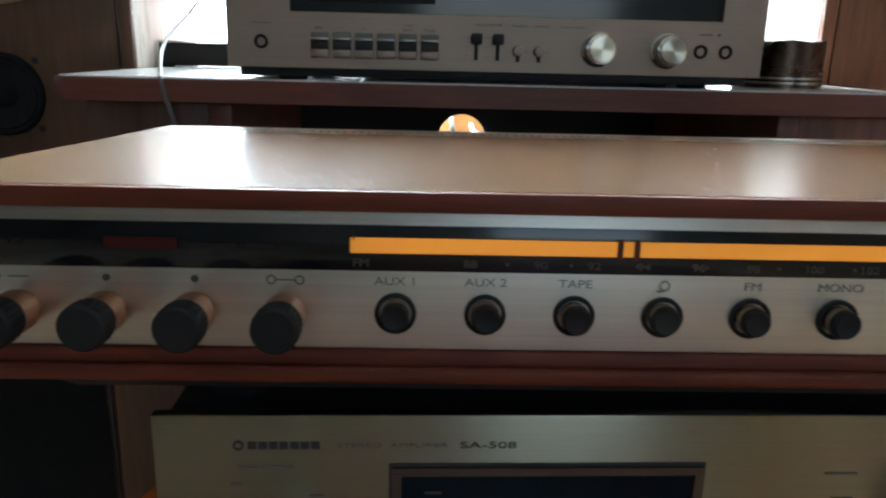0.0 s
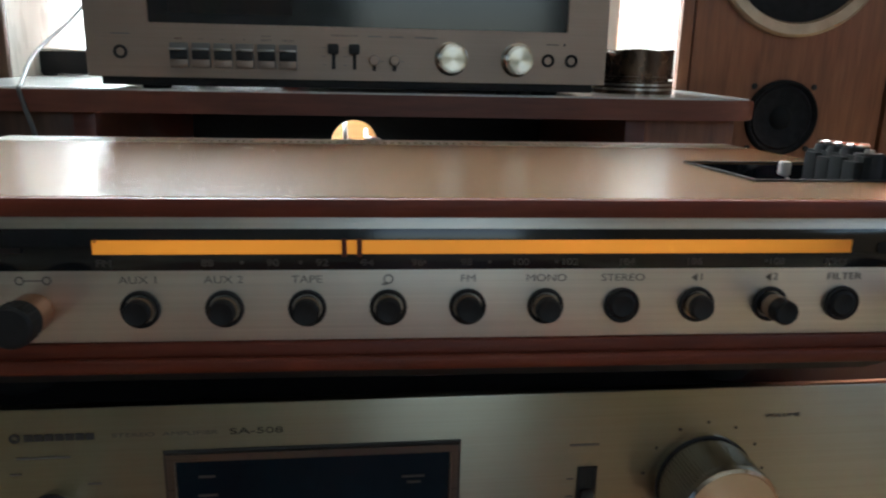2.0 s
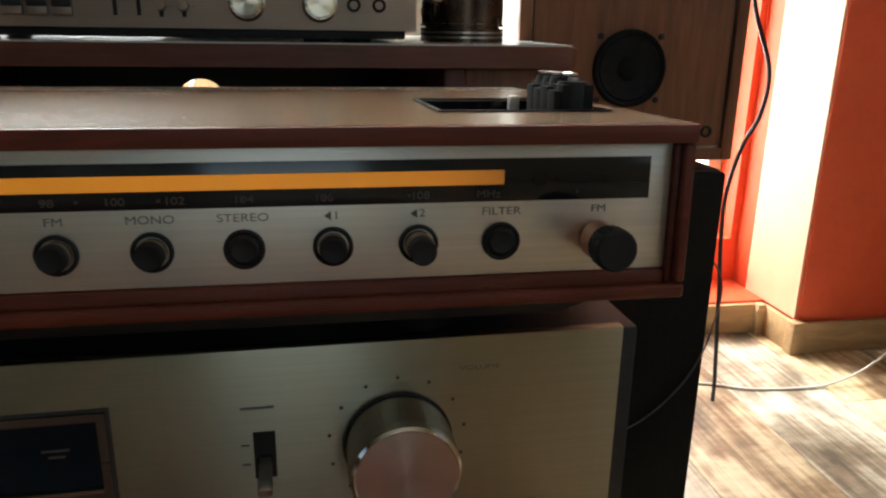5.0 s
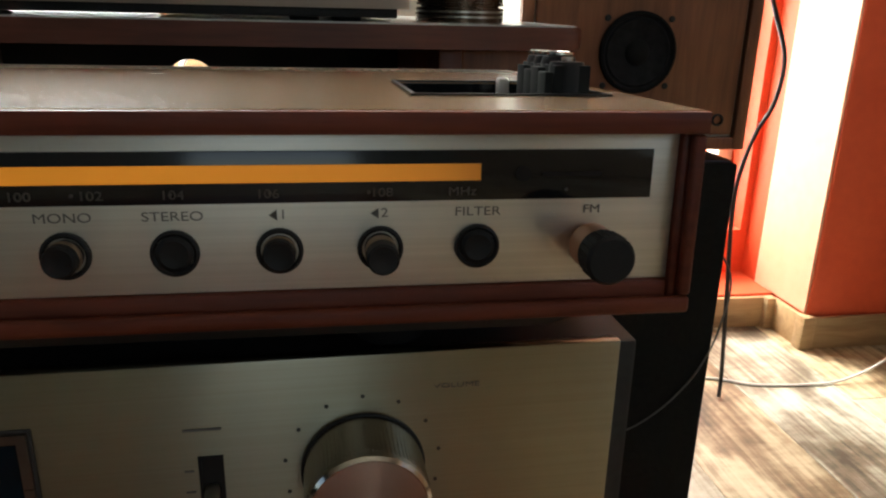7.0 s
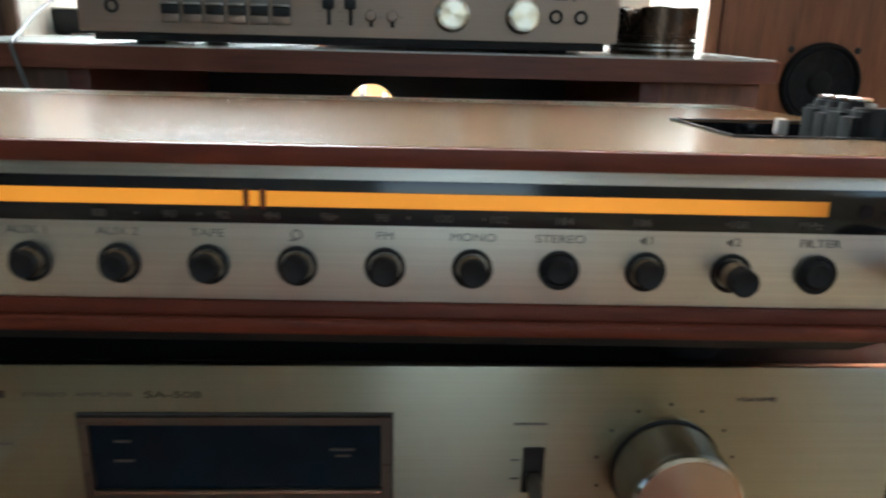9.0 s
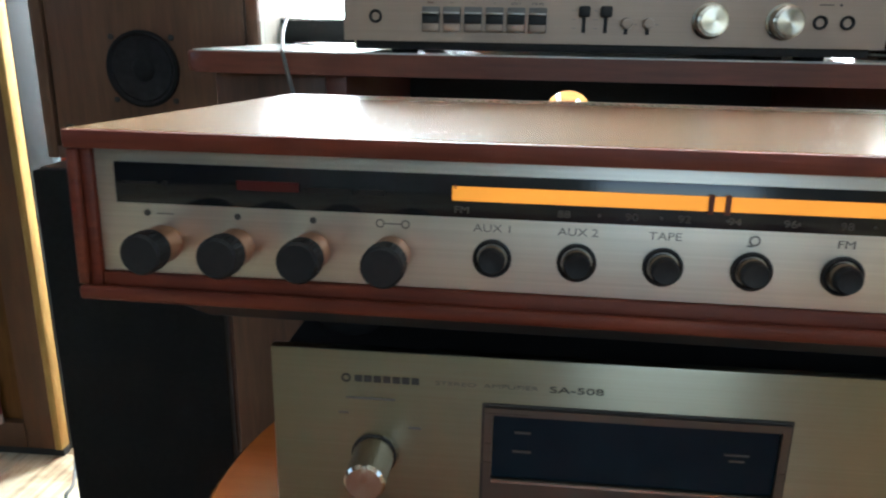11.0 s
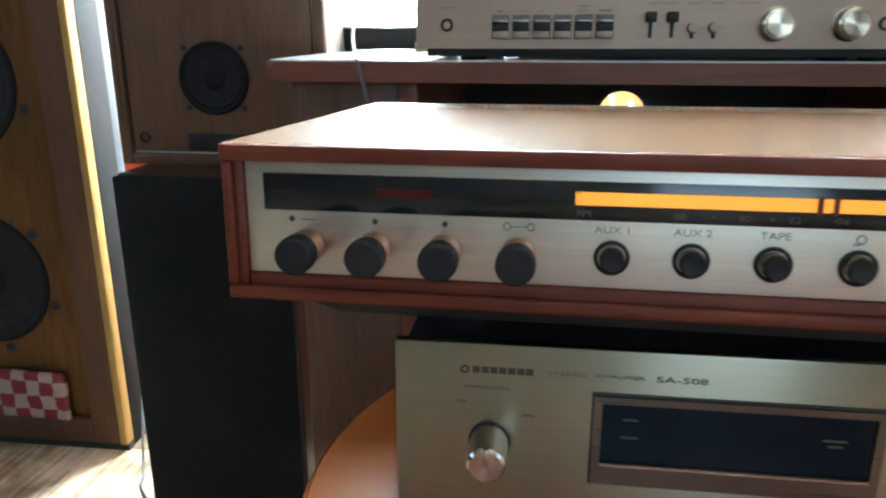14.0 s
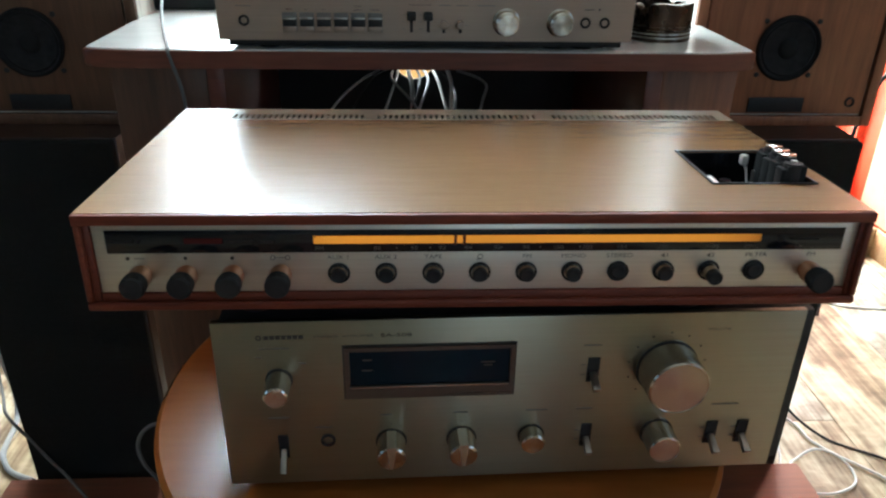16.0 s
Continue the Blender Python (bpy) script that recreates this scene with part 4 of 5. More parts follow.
def amplifier():
    w, h, d = 0.3850, 0.132, 0.285
    a = thing("amplifier", pose(0.0815, 0.3825, 0.4252, 0, 0, 1.3), "silver-fronted vintage stereo amplifier with a large volume knob", "amplifier")
    part("front_plate", B(0, w, 0, 0.005, 0, h, bevel=0.0012), ALU, a, "brushed aluminium front panel")
    part("cover", B(0.003, w + 0.009, 0.0055, d, 0.002, h - 0.003, bevel=0.002), BLACK_METAL, a, "black steel cover")
    for x in (0.03, w - 0.03):
        for y in (0.03, d - 0.03):
            part("foot", L((x, y, -0.0122), [(0, 0), (0.012, 0), (0.014, 0.003), (0.014, 0.0138), (0, 0.0138)], "z", 20), RUBBER, a)
    # meter window
    m = part("meter_window", slab_up([0.0820, 0.0850, 0.1896, 0.1926], [0.0725, 0.0825, 0.1095, 0.1125], -0.0022, 0.0, {(1, 1)}), BEZEL, a, "dark power meter window in a metal frame")
    part("outline", slab_up([0.0809, 0.0820, 0.1926, 0.1937], [0.0715, 0.0725, 0.1125, 0.1135], -0.0006, 0.0, {(1, 1)}), INK, m)
    part("meter_glass", B(0.0852, 0.1894, -0.0008, -0.0002, 0.0827, 0.1093), METER_GLASS, m)
    for x0, x1, z in ((0.0935, 0.0995, 0.1020), (0.0930, 0.1000, 0.0940), (0.1705, 0.1795, 0.0985), (0.1725, 0.1780, 0.0960)):
        bar("mark", x0, x1, z, z + 0.0008, PALE_INK, m, -0.0011)
    bar("lower_edge", 0.0852, 0.1894, 0.0812, 0.0822, KNOB_ALU, m, -0.0023)
    # maker's mark as plain shapes; the model words in letters
    part("mark", L((0.0292, 0, 0.1206), [(0.0010, 0.0001), (0.0010, 0.0004), (0.0019, 0.0004), (0.0019, 0.0001)], "y", 20), INK, a)
    for i in range(7):
        bar("mark", 0.0325 + 0.0036 * i, 0.0354 + 0.0036 * i, 0.1193, 0.1219, INK, a, -0.0002)
    lettering("caption", "STEREO  AMPLIFIER", 0.0822, 0.1205, 0.0023, INK_GREY, a, -0.0003, stretch=1.95)
    lettering("caption", "SA-508", 0.1155, 0.1205, 0.0036, INK, a, -0.0003, stretch=1.9)
    # captions too small to read
    for x0, x1, z in ((0.0290, 0.0480, 0.1120), (0.1040, 0.1120, 0.0570), (0.1530, 0.1630, 0.0570), (0.2030, 0.2180, 0.0570), (0.2380, 0.2500, 0.1085), (0.2375, 0.2490, 0.0570), (0.3330, 0.3520, 0.0570), (0.0300, 0.0440, 0.0570), (0.0600, 0.0720, 0.0480)):
        bar("caption_bar", x0, x1, z, z + 0.0008, INK_GREY, a, -0.0002)
    for x0, x1, z in ((0.0530, 0.0580, 0.1005), (0.0260, 0.0300, 0.1055)):
        bar("caption_bar", x0, x1, z, z + 0.0008, INK_GREY, a, -0.0002)
    lettering("caption", "VOLUME", 0.3272, 0.1190, 0.0024, INK_GREY, a, -0.0003, stretch=1.7)
    # volume knob, its scale dots and the lower knob
    big_knob(a, 0.2956, 0.0908, 0.0200, 0.0262, "volume_knob", "large spun aluminium volume knob")
    for i in range(11):
        t = radians(225 - 27 * i)
        part("scale_dot", disc(bmesh.new(), (0.2956 + 0.0262 * math.cos(t), 0, 0.0908 + 0.0262 * math.sin(t)), 0.0007, thick=0.0003, segments=10), INK, a)
    big_knob(a, 0.2962, 0.0360, 0.0108, 0.0215, "balance_knob", "spun aluminium knob")
    # selector and tone knobs
    for x, z, r, ln in ((0.0398, 0.0890, 0.0080, 0.0215), (0.1113, 0.0355, 0.0098, 0.0200), (0.1592, 0.0360, 0.0096, 0.0200), (0.2075, 0.0368, 0.0084, 0.0125)):
        k = part("turning_knob", L((x, 0, z), [(r + 0.0006, 0.0001), (r + 0.0006, 0.001), (r, 0.0014), (r - 0.0003, ln - 0.0012), (r - 0.0014, ln), (0, ln)], "y", 48), KNOB_ALU, a, "aluminium knob with a ridge")
        part("ring", L((x, 0, z), [(r + 0.0004, 0.0010), (r + 0.0008, 0.0012), (r + 0.0008, 0.0020), (r + 0.0002, 0.0022)], "y", 40), BLACK, k)
        if 0.1 < x < 0.2:
            # raised wedge along the top and down over the face
            bm = bmesh.new()
            w0, w1 = 0.0030, 0.0009
            vs = [bm.verts.new((x + sx * w, yy, z + zz)) for yy, zz, w in ((-0.003, r + 0.0004, w0), (-ln - 0.0004, r + 0.0004, w0), (-ln - 0.0004, -r * 0.80, w1), (-0.003, r * 0.5, w0)) for sx in (-1, 1)]
            for q in ((0, 1, 3, 2), (2, 3, 5, 4), (4, 5, 7, 6), (6, 7, 1, 0), (0, 2, 4, 6), (1, 7, 5, 3)):
                bm.faces.new([vs[i] for i in q])
            part("ridge", bm, RIDGE_ALU, k, "bright milled pointer ridge")
        else:
            part("ridge", B(x - 0.0012, x + 0.0012, -ln - 0.0003, -0.004, z + r * 0.1, z + r * 0.99, bevel=0.0005), KNOB_ALU, k)
    for i in range(9):
        for x in (0.1113, 0.1592):
            t = radians(210 - 30 * i)
            part("scale_dot", disc(bmesh.new(), (x + 0.0135 * math.cos(t), 0, 0.0360 + 0.0135 * math.sin(t)), 0.0004, thick=0.0003, segments=8), INK_GREY, a)
    # phones socket and power lever
    part("phones_socket", L((0.0685, 0, 0.0372), [(0.0050, 0.0001), (0.0050, 0.0012), (0.0042, 0.0016), (0.0034, 0.0010), (0.0034, -0.003), (0, -0.003)], "y", 24), BLACK, a, "black headphone socket")
    lever(a, 0.0385, 0.0330, 0.0024, 0.0170, 22, "power_switch")
    for x, z, s in ((0.2460, 0.0895, 1.0), (0.2465, 0.0345, 0.9), (0.3365, 0.0330, 1.0), (0.3588, 0.0330, 1.0)):
        lever(a, x, z, 0.0030 * s, 0.0150 * s, 4, "lever_switch")
        for k in (-1, 1):
            bar("tick", x - 0.0085, x - 0.0055, z + 0.004 * k, z + 0.004 * k + 0.0005, INK_GREY, a, -0.0002)


def slab_up(xs, zs, y0, y1, holes):
    bm = slab(bmesh.new(), xs, zs, -y1, -y0, holes)
    bmesh.ops.transform(bm, matrix=Euler((radians(90), 0, 0)).to_matrix().to_4x4(), verts=bm.verts[:])
    return bm


def big_knob(parent, x, z, r, ln, name, label):
    k = part(name, L((x, 0, z), [(r + 0.0006, 0.0001), (r + 0.0006, 0.0012), (r, 0.002), (r - 0.0002, ln - 0.0012), (r - 0.0012, ln), (r * 0.93, ln), (r * 0.91, ln - 0.0004), (0, ln - 0.0004)], "y", 72), KNOB_ALU, parent, label)
    part("ring", L((x, 0, z), [(r + 0.0004, 0.0014), (r + 0.0009, 0.0016), (r + 0.0009, 0.0026), (r + 0.0002, 0.0028)], "y", 64), BLACK, k)
    bm = bmesh.new()
    n = int(r * 4200)
    for i in range(n):
        t = 2 * math.pi * i / n
        cx, cz = x + (r - 0.0001) * math.cos(t), z + (r - 0.0001) * math.sin(t)
        box(bm, cx - 0.00018, cx + 0.00018, -ln + 0.004, -0.004, cz - 0.00018, cz + 0.00018)
    part("knurling", bm, KNOB_ALU, k)
    return k


def lever(parent, x, z, half, ln, tilt, name):
    b = part(name, slab_up([x - half - 0.001, x - half, x + half, x + half + 0.001], [z - 0.0095, z - 0.0085, z + 0.0085, z + 0.0095], -0.0008, 0.0, {(1, 1)}), BLACK, parent, "small metal lever switch")
    part("slot", B(x - half, x + half, -0.0004, -0.0001, z - 0.0085, z + 0.0085), BLACK, b)
    bm = B(-half * 0.72, half * 0.72, -ln, -0.0004, -0.0020, 0.0020, bevel=0.0006)
    for v in bm.verts:
        if v.co.y < -ln * 0.5:
            v.co.x *= 1.2
    bmesh.ops.transform(bm, matrix=Matrix.Translation((x, 0, z - 0.002)) @ Euler((radians(tilt + 18), 0, 0)).to_matrix().to_4x4(), verts=bm.verts[:])
    part("lever", bm, STEEL, b, "bare metal lever")


# ---- the cassette deck and things on the bench ----


def cassette_deck():
    w, h, d = 0.406, 0.150, 0.25
    k = thing("cassette_deck", pose(0.0240, 0.7315, 0.6625, 0, 0, 0.4), "silver front-loading cassette deck on the bench", "cassette deck")
    part("front_plate", slab_up([0, 0.047, 0.373, w], [0, 0.0405, 0.133, h], -0.0, 0.006, {(1, 1)}), DECK_ALU, k, "satin champagne front panel")
    part("cover", B(0.004, w - 0.004, 0.0062, d, 0.001, h - 0.002, bevel=0.002), BLACK_METAL, k)
    part("base", B(0.008, w - 0.008, 0.006, d - 0.01, -0.0065, 0.0005, bevel=0.001), BLACK, k, "dark recessed base")
    for x in (0.045, 0.33, w - 0.045):
        for y in (0.022, d - 0.03):
            part("foot", L((x, y, -0.0103), [(0, 0), (0.010, 0), (0.011, 0.002), (0.011, 0.0043), (0, 0.0043)], "z", 18), RUBBER, k)
    win = part("cassette_window", B(0.0473, 0.3727, 0.0025, 0.0060, 0.0408, 0.1327), BLACK_GLOSS, k, "dark tinted cassette and meter window")
    part("cassette_door", B(0.062, 0.155, 0.0018, 0.0024, 0.0480, 0.127, bevel=0.0004), BLACK, win)
    for i in range(6):
        x0 = 0.0625 + 0.01645 * i
        t = part("transport_key", B(x0, x0 + 0.0136, -0.0030, -0.0002, 0.0078, 0.0262, bevel=0.0006), INK_GREY, k, "grey transport key")
        part("key_top", B(x0 + 0.0004, x0 + 0.0132, -0.0085 if i == 0 else -0.0064, -0.0031, 0.0206, 0.0222, bevel=0.0005), STEEL, t, "bright metal key lip")
        part("key_face", B(x0 + 0.0004, x0 + 0.0132, -0.0050, -0.0031, 0.0140, 0.0203, bevel=0.0004), BLACK_METAL, t)
        part("key_foot", B(x0 + 0.0004, x0 + 0.0132, -0.0040, -0.0031, 0.0080, 0.0137, bevel=0.0003), DECK_ALU, t)
    marks = ("REC", "<<", ">>", ">", "EJECT", "PAUSE")
    for i, m in enumerate(marks):
        x = 0.0690 + 0.01645 * i
        lettering("caption", m, x, 0.0290, 0.0024, RED_INK if i == 0 else INK, k, -0.0003, stretch=1.3)
    lettering("caption", "STOP", 0.1348, 0.0322, 0.0022, INK, k, -0.0003, stretch=1.3)
    for t, x in (("TAPE SELECTOR", 0.1950), ("INPUT", 0.2185), ("DOLBY", 0.2350)):
        if t == "TAPE SELECTOR":
            lettering("caption", t, x, 0.0340, 0.0022, INK, k, -0.0003, stretch=1.35)
        else:
            bar("caption_bar", x - 0.005, x + 0.006, 0.0335, 0.0344, INK_GREY, k, -0.0002)
    bar("caption_bar", 0.019, 0.033, 0.0315, 0.0324, INK_GREY, k, -0.0002)
    bar("caption_bar", 0.250, 0.268, 0.0335, 0.0343, INK_GREY, k, -0.0002)
    bar("caption_bar", 0.356, 0.366, 0.0305, 0.0313, INK, k, -0.0002)
    part("mark", disc(bmesh.new(), (0.371, 0, 0.0309), 0.0011, thick=0.0003, segments=12), INK, k)
    for x in (0.1865, 0.2028):
        s = part("slide_switch", B(x - 0.0014, x + 0.0014, -0.0006, -0.0001, 0.0085, 0.0275), BLACK, k)
        part("slider", B(x - 0.0042, x + 0.0042, -0.0070, -0.0007, 0.0200, 0.0280, bevel=0.0014), BLACK_METAL, s, "dark slider cap")
        for i in range(3):
            bar("tick", x - 0.0090, x - 0.0060, 0.0115 + 0.0065 * i, 0.0119 + 0.0065 * i, INK_GREY, k, -0.0002)
    for x in (0.2182, 0.2342):
        s = part("toggle_switch", B(x - 0.0014, x + 0.0014, -0.0006, -0.0001, 0.0078, 0.0170), BLACK, k)
        part("toggle", L((x, -0.0007, 0.0160), [(0.0040, 0), (0.0042, 0.003), (0.0036, 0.0062), (0, 0.0066)], "y", 20), DECK_ALU, s, "dull metal toggle")
        bar("tick", x + 0.0050, x + 0.0080, 0.0150, 0.0154, INK_GREY, k, -0.0002)
    for x in (0.2792, 0.3325):
        n = part("level_knob", L((x, 0, 0.0185), [(0.0132, 0.0001), (0.0132, 0.001), (0.0118, 0.0015), (0.0114, 0.0120), (0.0106, 0.0128), (0, 0.0128)], "y", 48), KNOB_ALU, k, "turned aluminium level knob")
        part("inner_knob", L((x, 0, 0.0185), [(0.0100, 0.0128), (0.0098, 0.0146), (0.0092, 0.0151), (0, 0.0151)], "y", 40), KNOB_ALU, n)
        bar("pointer", x - 0.0004, x + 0.0004, 0.0262, 0.0292, INK, n, -0.0132)
    for x, r in ((0.0255, 0.0052), (0.3580, 0.0052), (0.3772, 0.0052)):
        part("jack_socket", L((x, 0, 0.0185), [(r, 0.0001), (r, 0.0012), (r * 0.85, 0.0016), (r * 0.6, 0.0010), (r * 0.6, -0.004), (0, -0.004)], "y", 24), BLACK, k)


def piston():
    p = thing("engine_piston", pose(0.482, 0.818, 0.652, 0, 0, 20), "old oily engine piston standing crown down", "engine piston")
    r = 0.0370
    prof = [(0, 0), (r - 0.001, 0), (r, 0.001), (r, 0.0045)]
    for z in (0.0045, 0.0085, 0.0125):
        prof += [(r, z), (r - 0.004, z + 0.0002), (r - 0.004, z + 0.0018), (r, z + 0.002)]
    prof += [(r, 0.0165), (r - 0.006, 0.0167), (r - 0.006, 0.012), (0, 0.010)]
    part("crown", L((0, 0, 0), prof, "z", 64), PISTON_METAL, p)
    bm = bmesh.new()
    n, rings = 72, []
    for i in range(n):
        t = 2 * math.pi * i / n
        cut = max(0.0, abs(math.cos(t)) - 0.80) / 0.20
        top = 0.0405 - 0.0055 * min(1.0, cut * 1.6) - 0.0012 * math.sin(3 * t) ** 2
        rings.append([bm.verts.new((q * math.cos(t), q * math.sin(t), z)) for q, z in ((r - 0.0005 - 0.005 * min(1, cut * 3), 0.0168), (r - 0.0005 - 0.005 * min(1, cut * 3), top), (r - 0.008, top), (r - 0.008, 0.0168))])
    for i in range(n):
        a, b = rings[i], rings[(i + 1) % n]
        for k in range(4):
            bm.faces.new((a[k], b[k], b[(k + 1) % 4], a[(k + 1) % 4]))
    part("skirt", bm, PISTON_METAL, p)
    for s in (-1, 1):
        part("pin_boss", L((s * 0.0255, 0, 0.026), [(0.0125, 0), (0.0125, s * 0.009), (0.0085, s * 0.009), (0.0085, 0)], "x", 28), PISTON_METAL, p)
    for z in (0.0048, 0.0088):
        part("piston_ring", L((0, 0, 0), [(r - 0.0035, z), (r + 0.0002, z), (r + 0.0002, z + 0.0013), (r - 0.0035, z + 0.0013)], "z", 64), STEEL, p)


def cord(name, pts, r, mat, label, category="cable"):
    return single(name, tube(bmesh.new(), pts, r), mat, label, category)


def bench_clutter():
    k = thing("black_box", pose(-0.118, 0.965, 0.652), "low black box at the back of the bench", "box")
    part("case", B(0, 0.13, 0, 0.09, 0.003, 0.0265, bevel=0.002), BLACK, k)
    part("lid", B(-0.001, 0.131, -0.001, 0.091, 0.0267, 0.0285, bevel=0.0008), STEEL, k, "thin bright lid edge")
    for x in (0.015, 0.115):
        part("foot", B(x - 0.006, x + 0.006, 0.004, 0.016, 0, 0.0032), RUBBER, k)
    for i in range(5):
        z, y = 0.003 + 0.0012 * i, 0.955 + 0.018 * i
        cord("coiled_cord", [(-0.150 + 0.003 * i, y, 0.652 + z), (-0.148 + 0.004 * i, y + 0.01, 0.672 + z), (-0.135 + 0.004 * i, y + 0.02, 0.682 + z), (-0.124 + 0.002 * i, y + 0.022, 0.684 + z)], 0.0024, GREY_CORD, "grey cord looped beside the black box")
    s = thing("plug_stack", pose(-0.022, 0.955, 0.652), "small stack of beige plastic plugs", "plug")
    part("block", B(0, 0.040, 0, 0.03, 0, 0.012, bevel=0.002), BEIGE, s)
    part("block", B(0.004, 0.038, 0.002, 0.028, 0.0122, 0.022, bevel=0.002), BEIGE, s)
    part("post", L((0.010, 0.012, 0.0222), [(0.0035, 0), (0.0035, 0.012), (0, 0.012)], "z", 12), BLACK, s)
    cord("grey_cord", [(-0.060, 1.06, 0.80), (-0.066, 1.02, 0.745), (-0.072, 0.97, 0.712), (-0.072, 0.90, 0.688), (-0.058, 0.83, 0.673), (-0.040, 0.77, 0.660), (-0.029, 0.738, 0.6552), (-0.025, 0.7245, 0.652), (-0.022, 0.7235, 0.640), (-0.016, 0.725, 0.61), (-0.014, 0.728, 0.55)], 0.0017, DULL_CORD, "thin grey cord hanging over the bench edge")
    cord("loose_cord", [(0.205, 1.115, 0.600), (0.206, 1.075, 0.590), (0.209, 1.055, 0.560), (0.215, 1.03, 0.53), (0.21, 0.99, 0.44), (0.20, 0.97, 0.30)], 0.003, WHITE_CORD, "white cord through the cord hole")
    cord("loose_cord", [(0.232, 1.115, 0.585), (0.234, 1.070, 0.580), (0.250, 1.050, 0.578), (0.266, 1.035, 0.560), (0.27, 1.02, 0.52), (0.26, 1.00, 0.40)], 0.003, WHITE_CORD, "white cord through the cord hole")
    rng = random.Random(7)
    for i in range(9):
        x = 0.14 + 0.02 * i
        cord("loose_cord", [(0.218 + rng.uniform(-0.02, 0.02), 1.10, 0.565 + rng.uniform(-0.01, 0.01)), (x + rng.uniform(-0.02, 0.02), 1.05, 0.55), (x + rng.uniform(-0.05, 0.05), 0.97, 0.50 + rng.uniform(-0.03, 0.04)), (x + rng.uniform(-0.06, 0.06), 0.92, 0.44), (0.2 + rng.uniform(-0.1, 0.1), 0.90, 0.30)], 0.0020, (WHITE_CORD, BLACK_CORD, GREY_CORD)[i % 3], "tangled signal cord behind the receiver")


def floor_clutter():
    cord("speaker_cable", [(0.86, 1.40, 0.10), (0.93, 1.375, 0.02), (1.01, 1.355, 0.003), (1.09, 1.339, 0.003), (1.158, 1.307, 0.003), (1.256, 1.297, 0.003), (1.336, 1.300, 0.008), (1.44, 1.320, 0.040), (1.58, 1.37, 0.11)], 0.0024, WHITE_CORD, "thin white speaker cable lying on the floor")
    cord("speaker_cable", [(0.780, 0.99, 0.02), (0.846, 0.940, 0.004), (0.856, 0.893, 0.004), (0.882, 0.856, 0.004), (0.905, 0.832, 0.004), (0.926, 0.809, 0.004), (1.00, 0.72, 0.004)], 0.0021, WHITE_CORD, "pale cable running across the floor")
    cord("speaker_cable", [(0.80, 0.92, 0.02), (0.790, 0.860, 0.004), (0.771, 0.820, 0.004), (0.770, 0.790, 0.004), (0.824, 0.776, 0.004), (0.872, 0.792, 0.004), (0.887, 0.822, 0.004), (0.876, 0.852, 0.009), (0.848, 0.866, 0.009), (0.815, 0.853, 0.004), (0.790, 0.826, 0.008), (0.780, 0.76, 0.004), (0.80, 0.70, 0.004)], 0.0019, WHITE_CORD, "loop of pale cable on the floor")
    cord("speaker_cable", [(0.78, 0.98, 0.16), (0.82, 0.95, 0.05), (0.88, 0.90, 0.004), (0.96, 0.84, 0.004), (1.05, 0.74, 0.004)], 0.0022, BLACK_CORD, "thin dark cable running across the floor")
    cord("hanging_cord", [(1.030, 1.30, 0.82), (1.046, 1.30, 0.75), (1.066, 1.30, 0.686), (1.101, 1.30, 0.601), (1.096, 1.30, 0.529), (1.070, 1.30, 0.474), (1.052, 1.30, 0.398), (1.052, 1.30, 0.319), (1.060, 1.30, 0.232), (1.07, 1.29, 0.05), (1.06, 1.27, 0.004)], 0.0038, BLACK_CORD, "black cord hanging beside the loudspeaker")
    cord("draped_cord", [(0.775, 0.900, 0.440), (0.772, 0.826, 0.412), (0.767, 0.824, 0.353), (0.751, 0.824, 0.308), (0.724, 0.824, 0.272), (0.690, 0.824, 0.245), (0.655, 0.824, 0.232)], 0.0010, DULL_CORD, "thin dull cord draped over the tower grille")
    cord("floor_cable", [(-0.46, 1.12, 0.34), (-0.445, 1.02, 0.212), (-0.441, 1.00, 0.118), (-0.436, 1.00, 0.045), (-0.430, 0.975, 0.006), (-0.418, 0.905, 0.005), (-0.400, 0.872, 0.005), (-0.381, 0.854, 0.005), (-0.345, 0.838, 0.004)], 0.0042, GREY_CORD, "grey cable lying on the floor by the dark tower")
    cord("floor_cable", [(-0.52, 1.16, 0.30), (-0.475, 1.05, 0.15), (-0.430, 0.96, 0.070), (-0.342, 0.820, 0.140), (-0.318, 0.818, 0.096), (-0.300, 0.817, 0.062), (-0.279, 0.812, 0.034), (-0.226, 0.756, 0.034), (-0.17, 0.66, 0.034), (-0.10, 0.60, 0.034)], 0.0022, DULL_CORD, "thin dull cable draped past the tower onto the low board")
    cord("floor_cable", [(0.03, 0.50, 0.380), (-0.018, 0.515, 0.371), (-0.038, 0.52, 0.348), (-0.037, 0.52, 0.321), (-0.019, 0.52, 0.286), (0.010, 0.51, 0.230), (0.04, 0.48, 0.12), (0.06, 0.45, 0.036)], 0.0018, DULL_CORD, "thin grey cable hanging beside the round table")
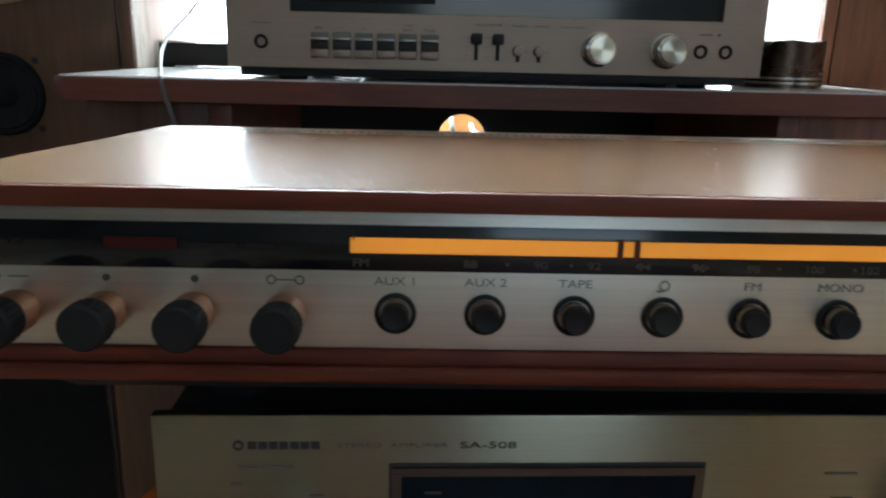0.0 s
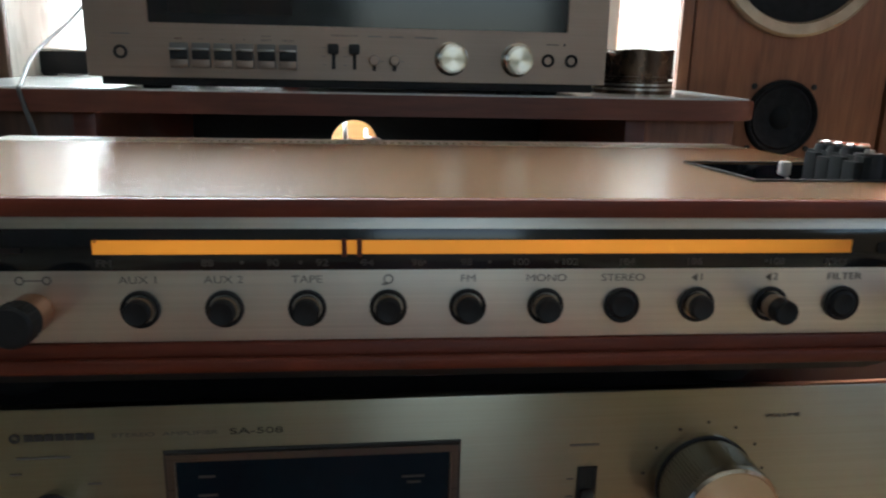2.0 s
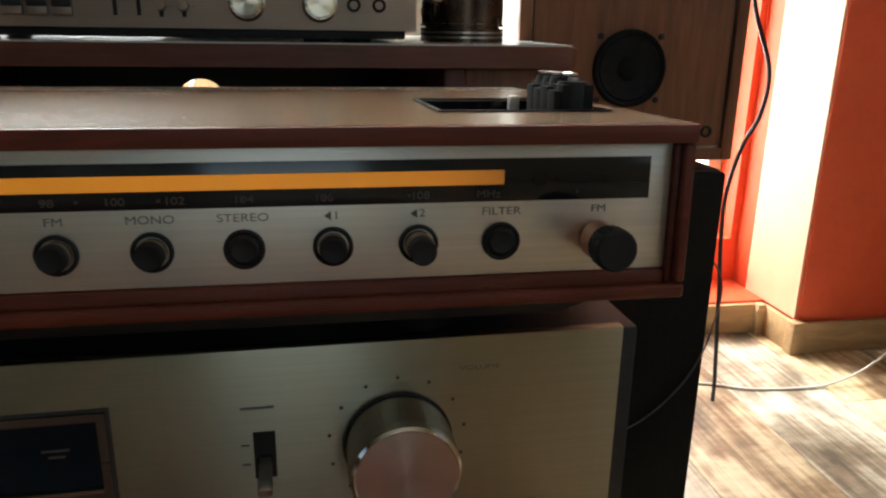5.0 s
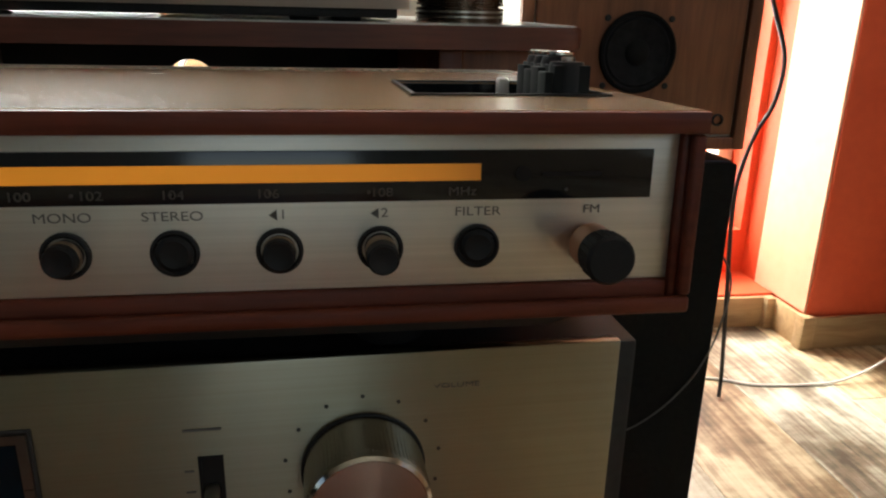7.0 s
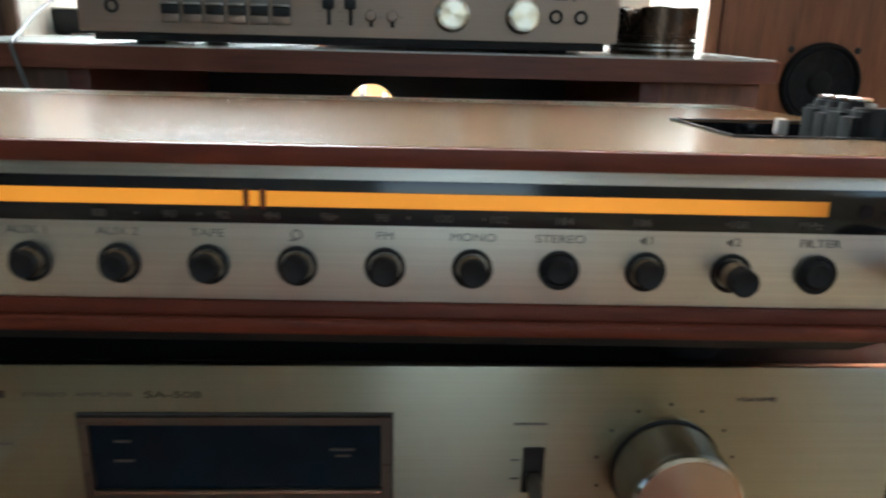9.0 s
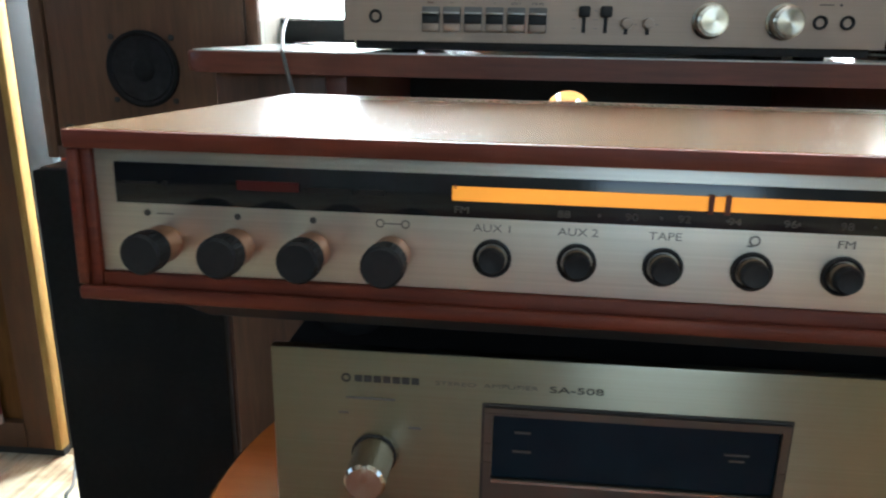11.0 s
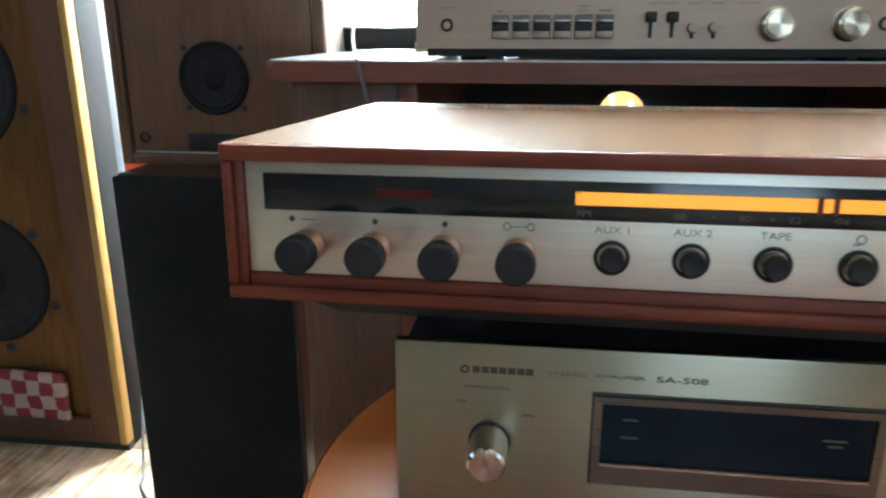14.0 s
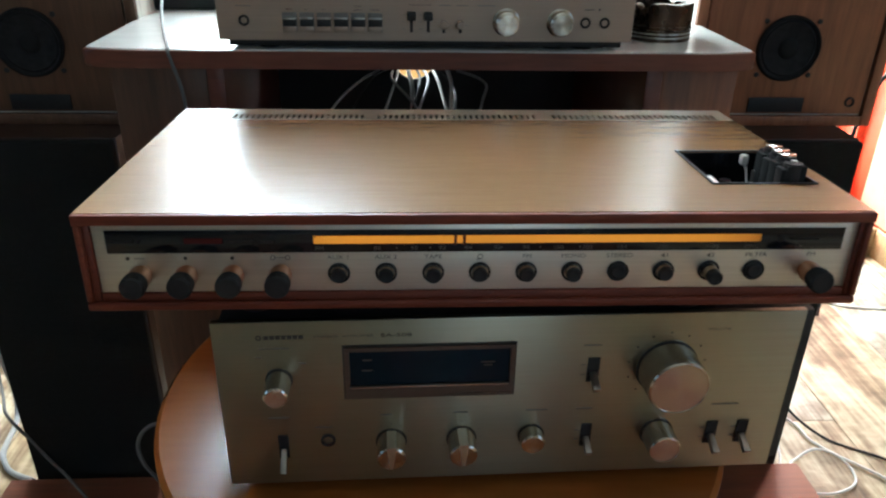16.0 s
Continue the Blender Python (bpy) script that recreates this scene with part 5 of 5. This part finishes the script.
    b = thing("stand_foot", pose(1.415, 0.99, 0.0, 0, 0, 12), "black square stand base on the floor", "stand")
    part("base", prism(bmesh.new(), rounded(0, 0.20, 0, 0.20, 0.05), 0, 0.14, 0.008), BLACK, b)


def pipe_valve():
    v = thing("pipe_valve", pose(-0.80, 1.40, 0.535), "small brass pipe fitting on the red wall", "pipe fitting")
    part("pipe", L((0.0, 0, 0), [(0, -0.02), (0.009, -0.02), (0.009, 0.16), (0, 0.16)], "x", 20), STEEL, v)
    part("nut", L((0.085, 0, 0), [(0, 0), (0.015, 0), (0.016, 0.004), (0.016, 0.022), (0.015, 0.026), (0, 0.026)], "x", 6), BRASS_RING, v)
    part("stub", L((-0.012, 0.0, 0), [(0, -0.049), (0.010, -0.049), (0.010, 0.006), (0, 0.006)], "y", 16), STEEL, v)


room()
pipe_valve()
window("window_1", -0.455, 0.08, 0.60, 2.12, False, "ivory-framed window behind the bench")
window("window_2", 0.755, 1.332, 0.18, 2.12, True, "tall narrow ivory-framed window in the niche")
outdoors()
stool()
plinth()
bench()
loudspeaker(-0.357, SHADED_WALNUT, "walnut loudspeaker, veneer darkened for shade, without its grille on a dark tower", -1)
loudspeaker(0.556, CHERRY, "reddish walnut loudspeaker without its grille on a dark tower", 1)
tower(-0.333, "black floor speaker with a cloth grille")
tower(0.568, "black floor speaker with a cloth grille")
open_cabinet()
receiver()
amplifier()
cassette_deck()
piston()
bench_clutter()
floor_clutter()


def planks():
    """Laminate planks laid along y, each one a piece of the floor."""
    floor = bpy.data.objects["floor"]
    w, ln = 0.192, 1.28
    shapes = {}
    for i in range(31):
        shift = (0.41 * i) % 1.0 * ln
        for j in range(6):
            y0 = max(-4.2, -4.2 - ln + shift + j * ln)
            y1 = min(1.575, -4.2 + shift + j * ln)
            size = round(y1 - y0, 3)
            if size < 0.03:
                continue
            if size not in shapes:
                shapes[size] = finish("plank", B(0.0006, w - 0.0006, 0.0006, size - 0.0006, -0.0115, 0, bevel=0.0008, segments=1), PLANK)
            ob = new("plank", shapes[size])
            ob.parent = floor
            ob.location = (-3.49 + i * w, y0, 0)


planks()
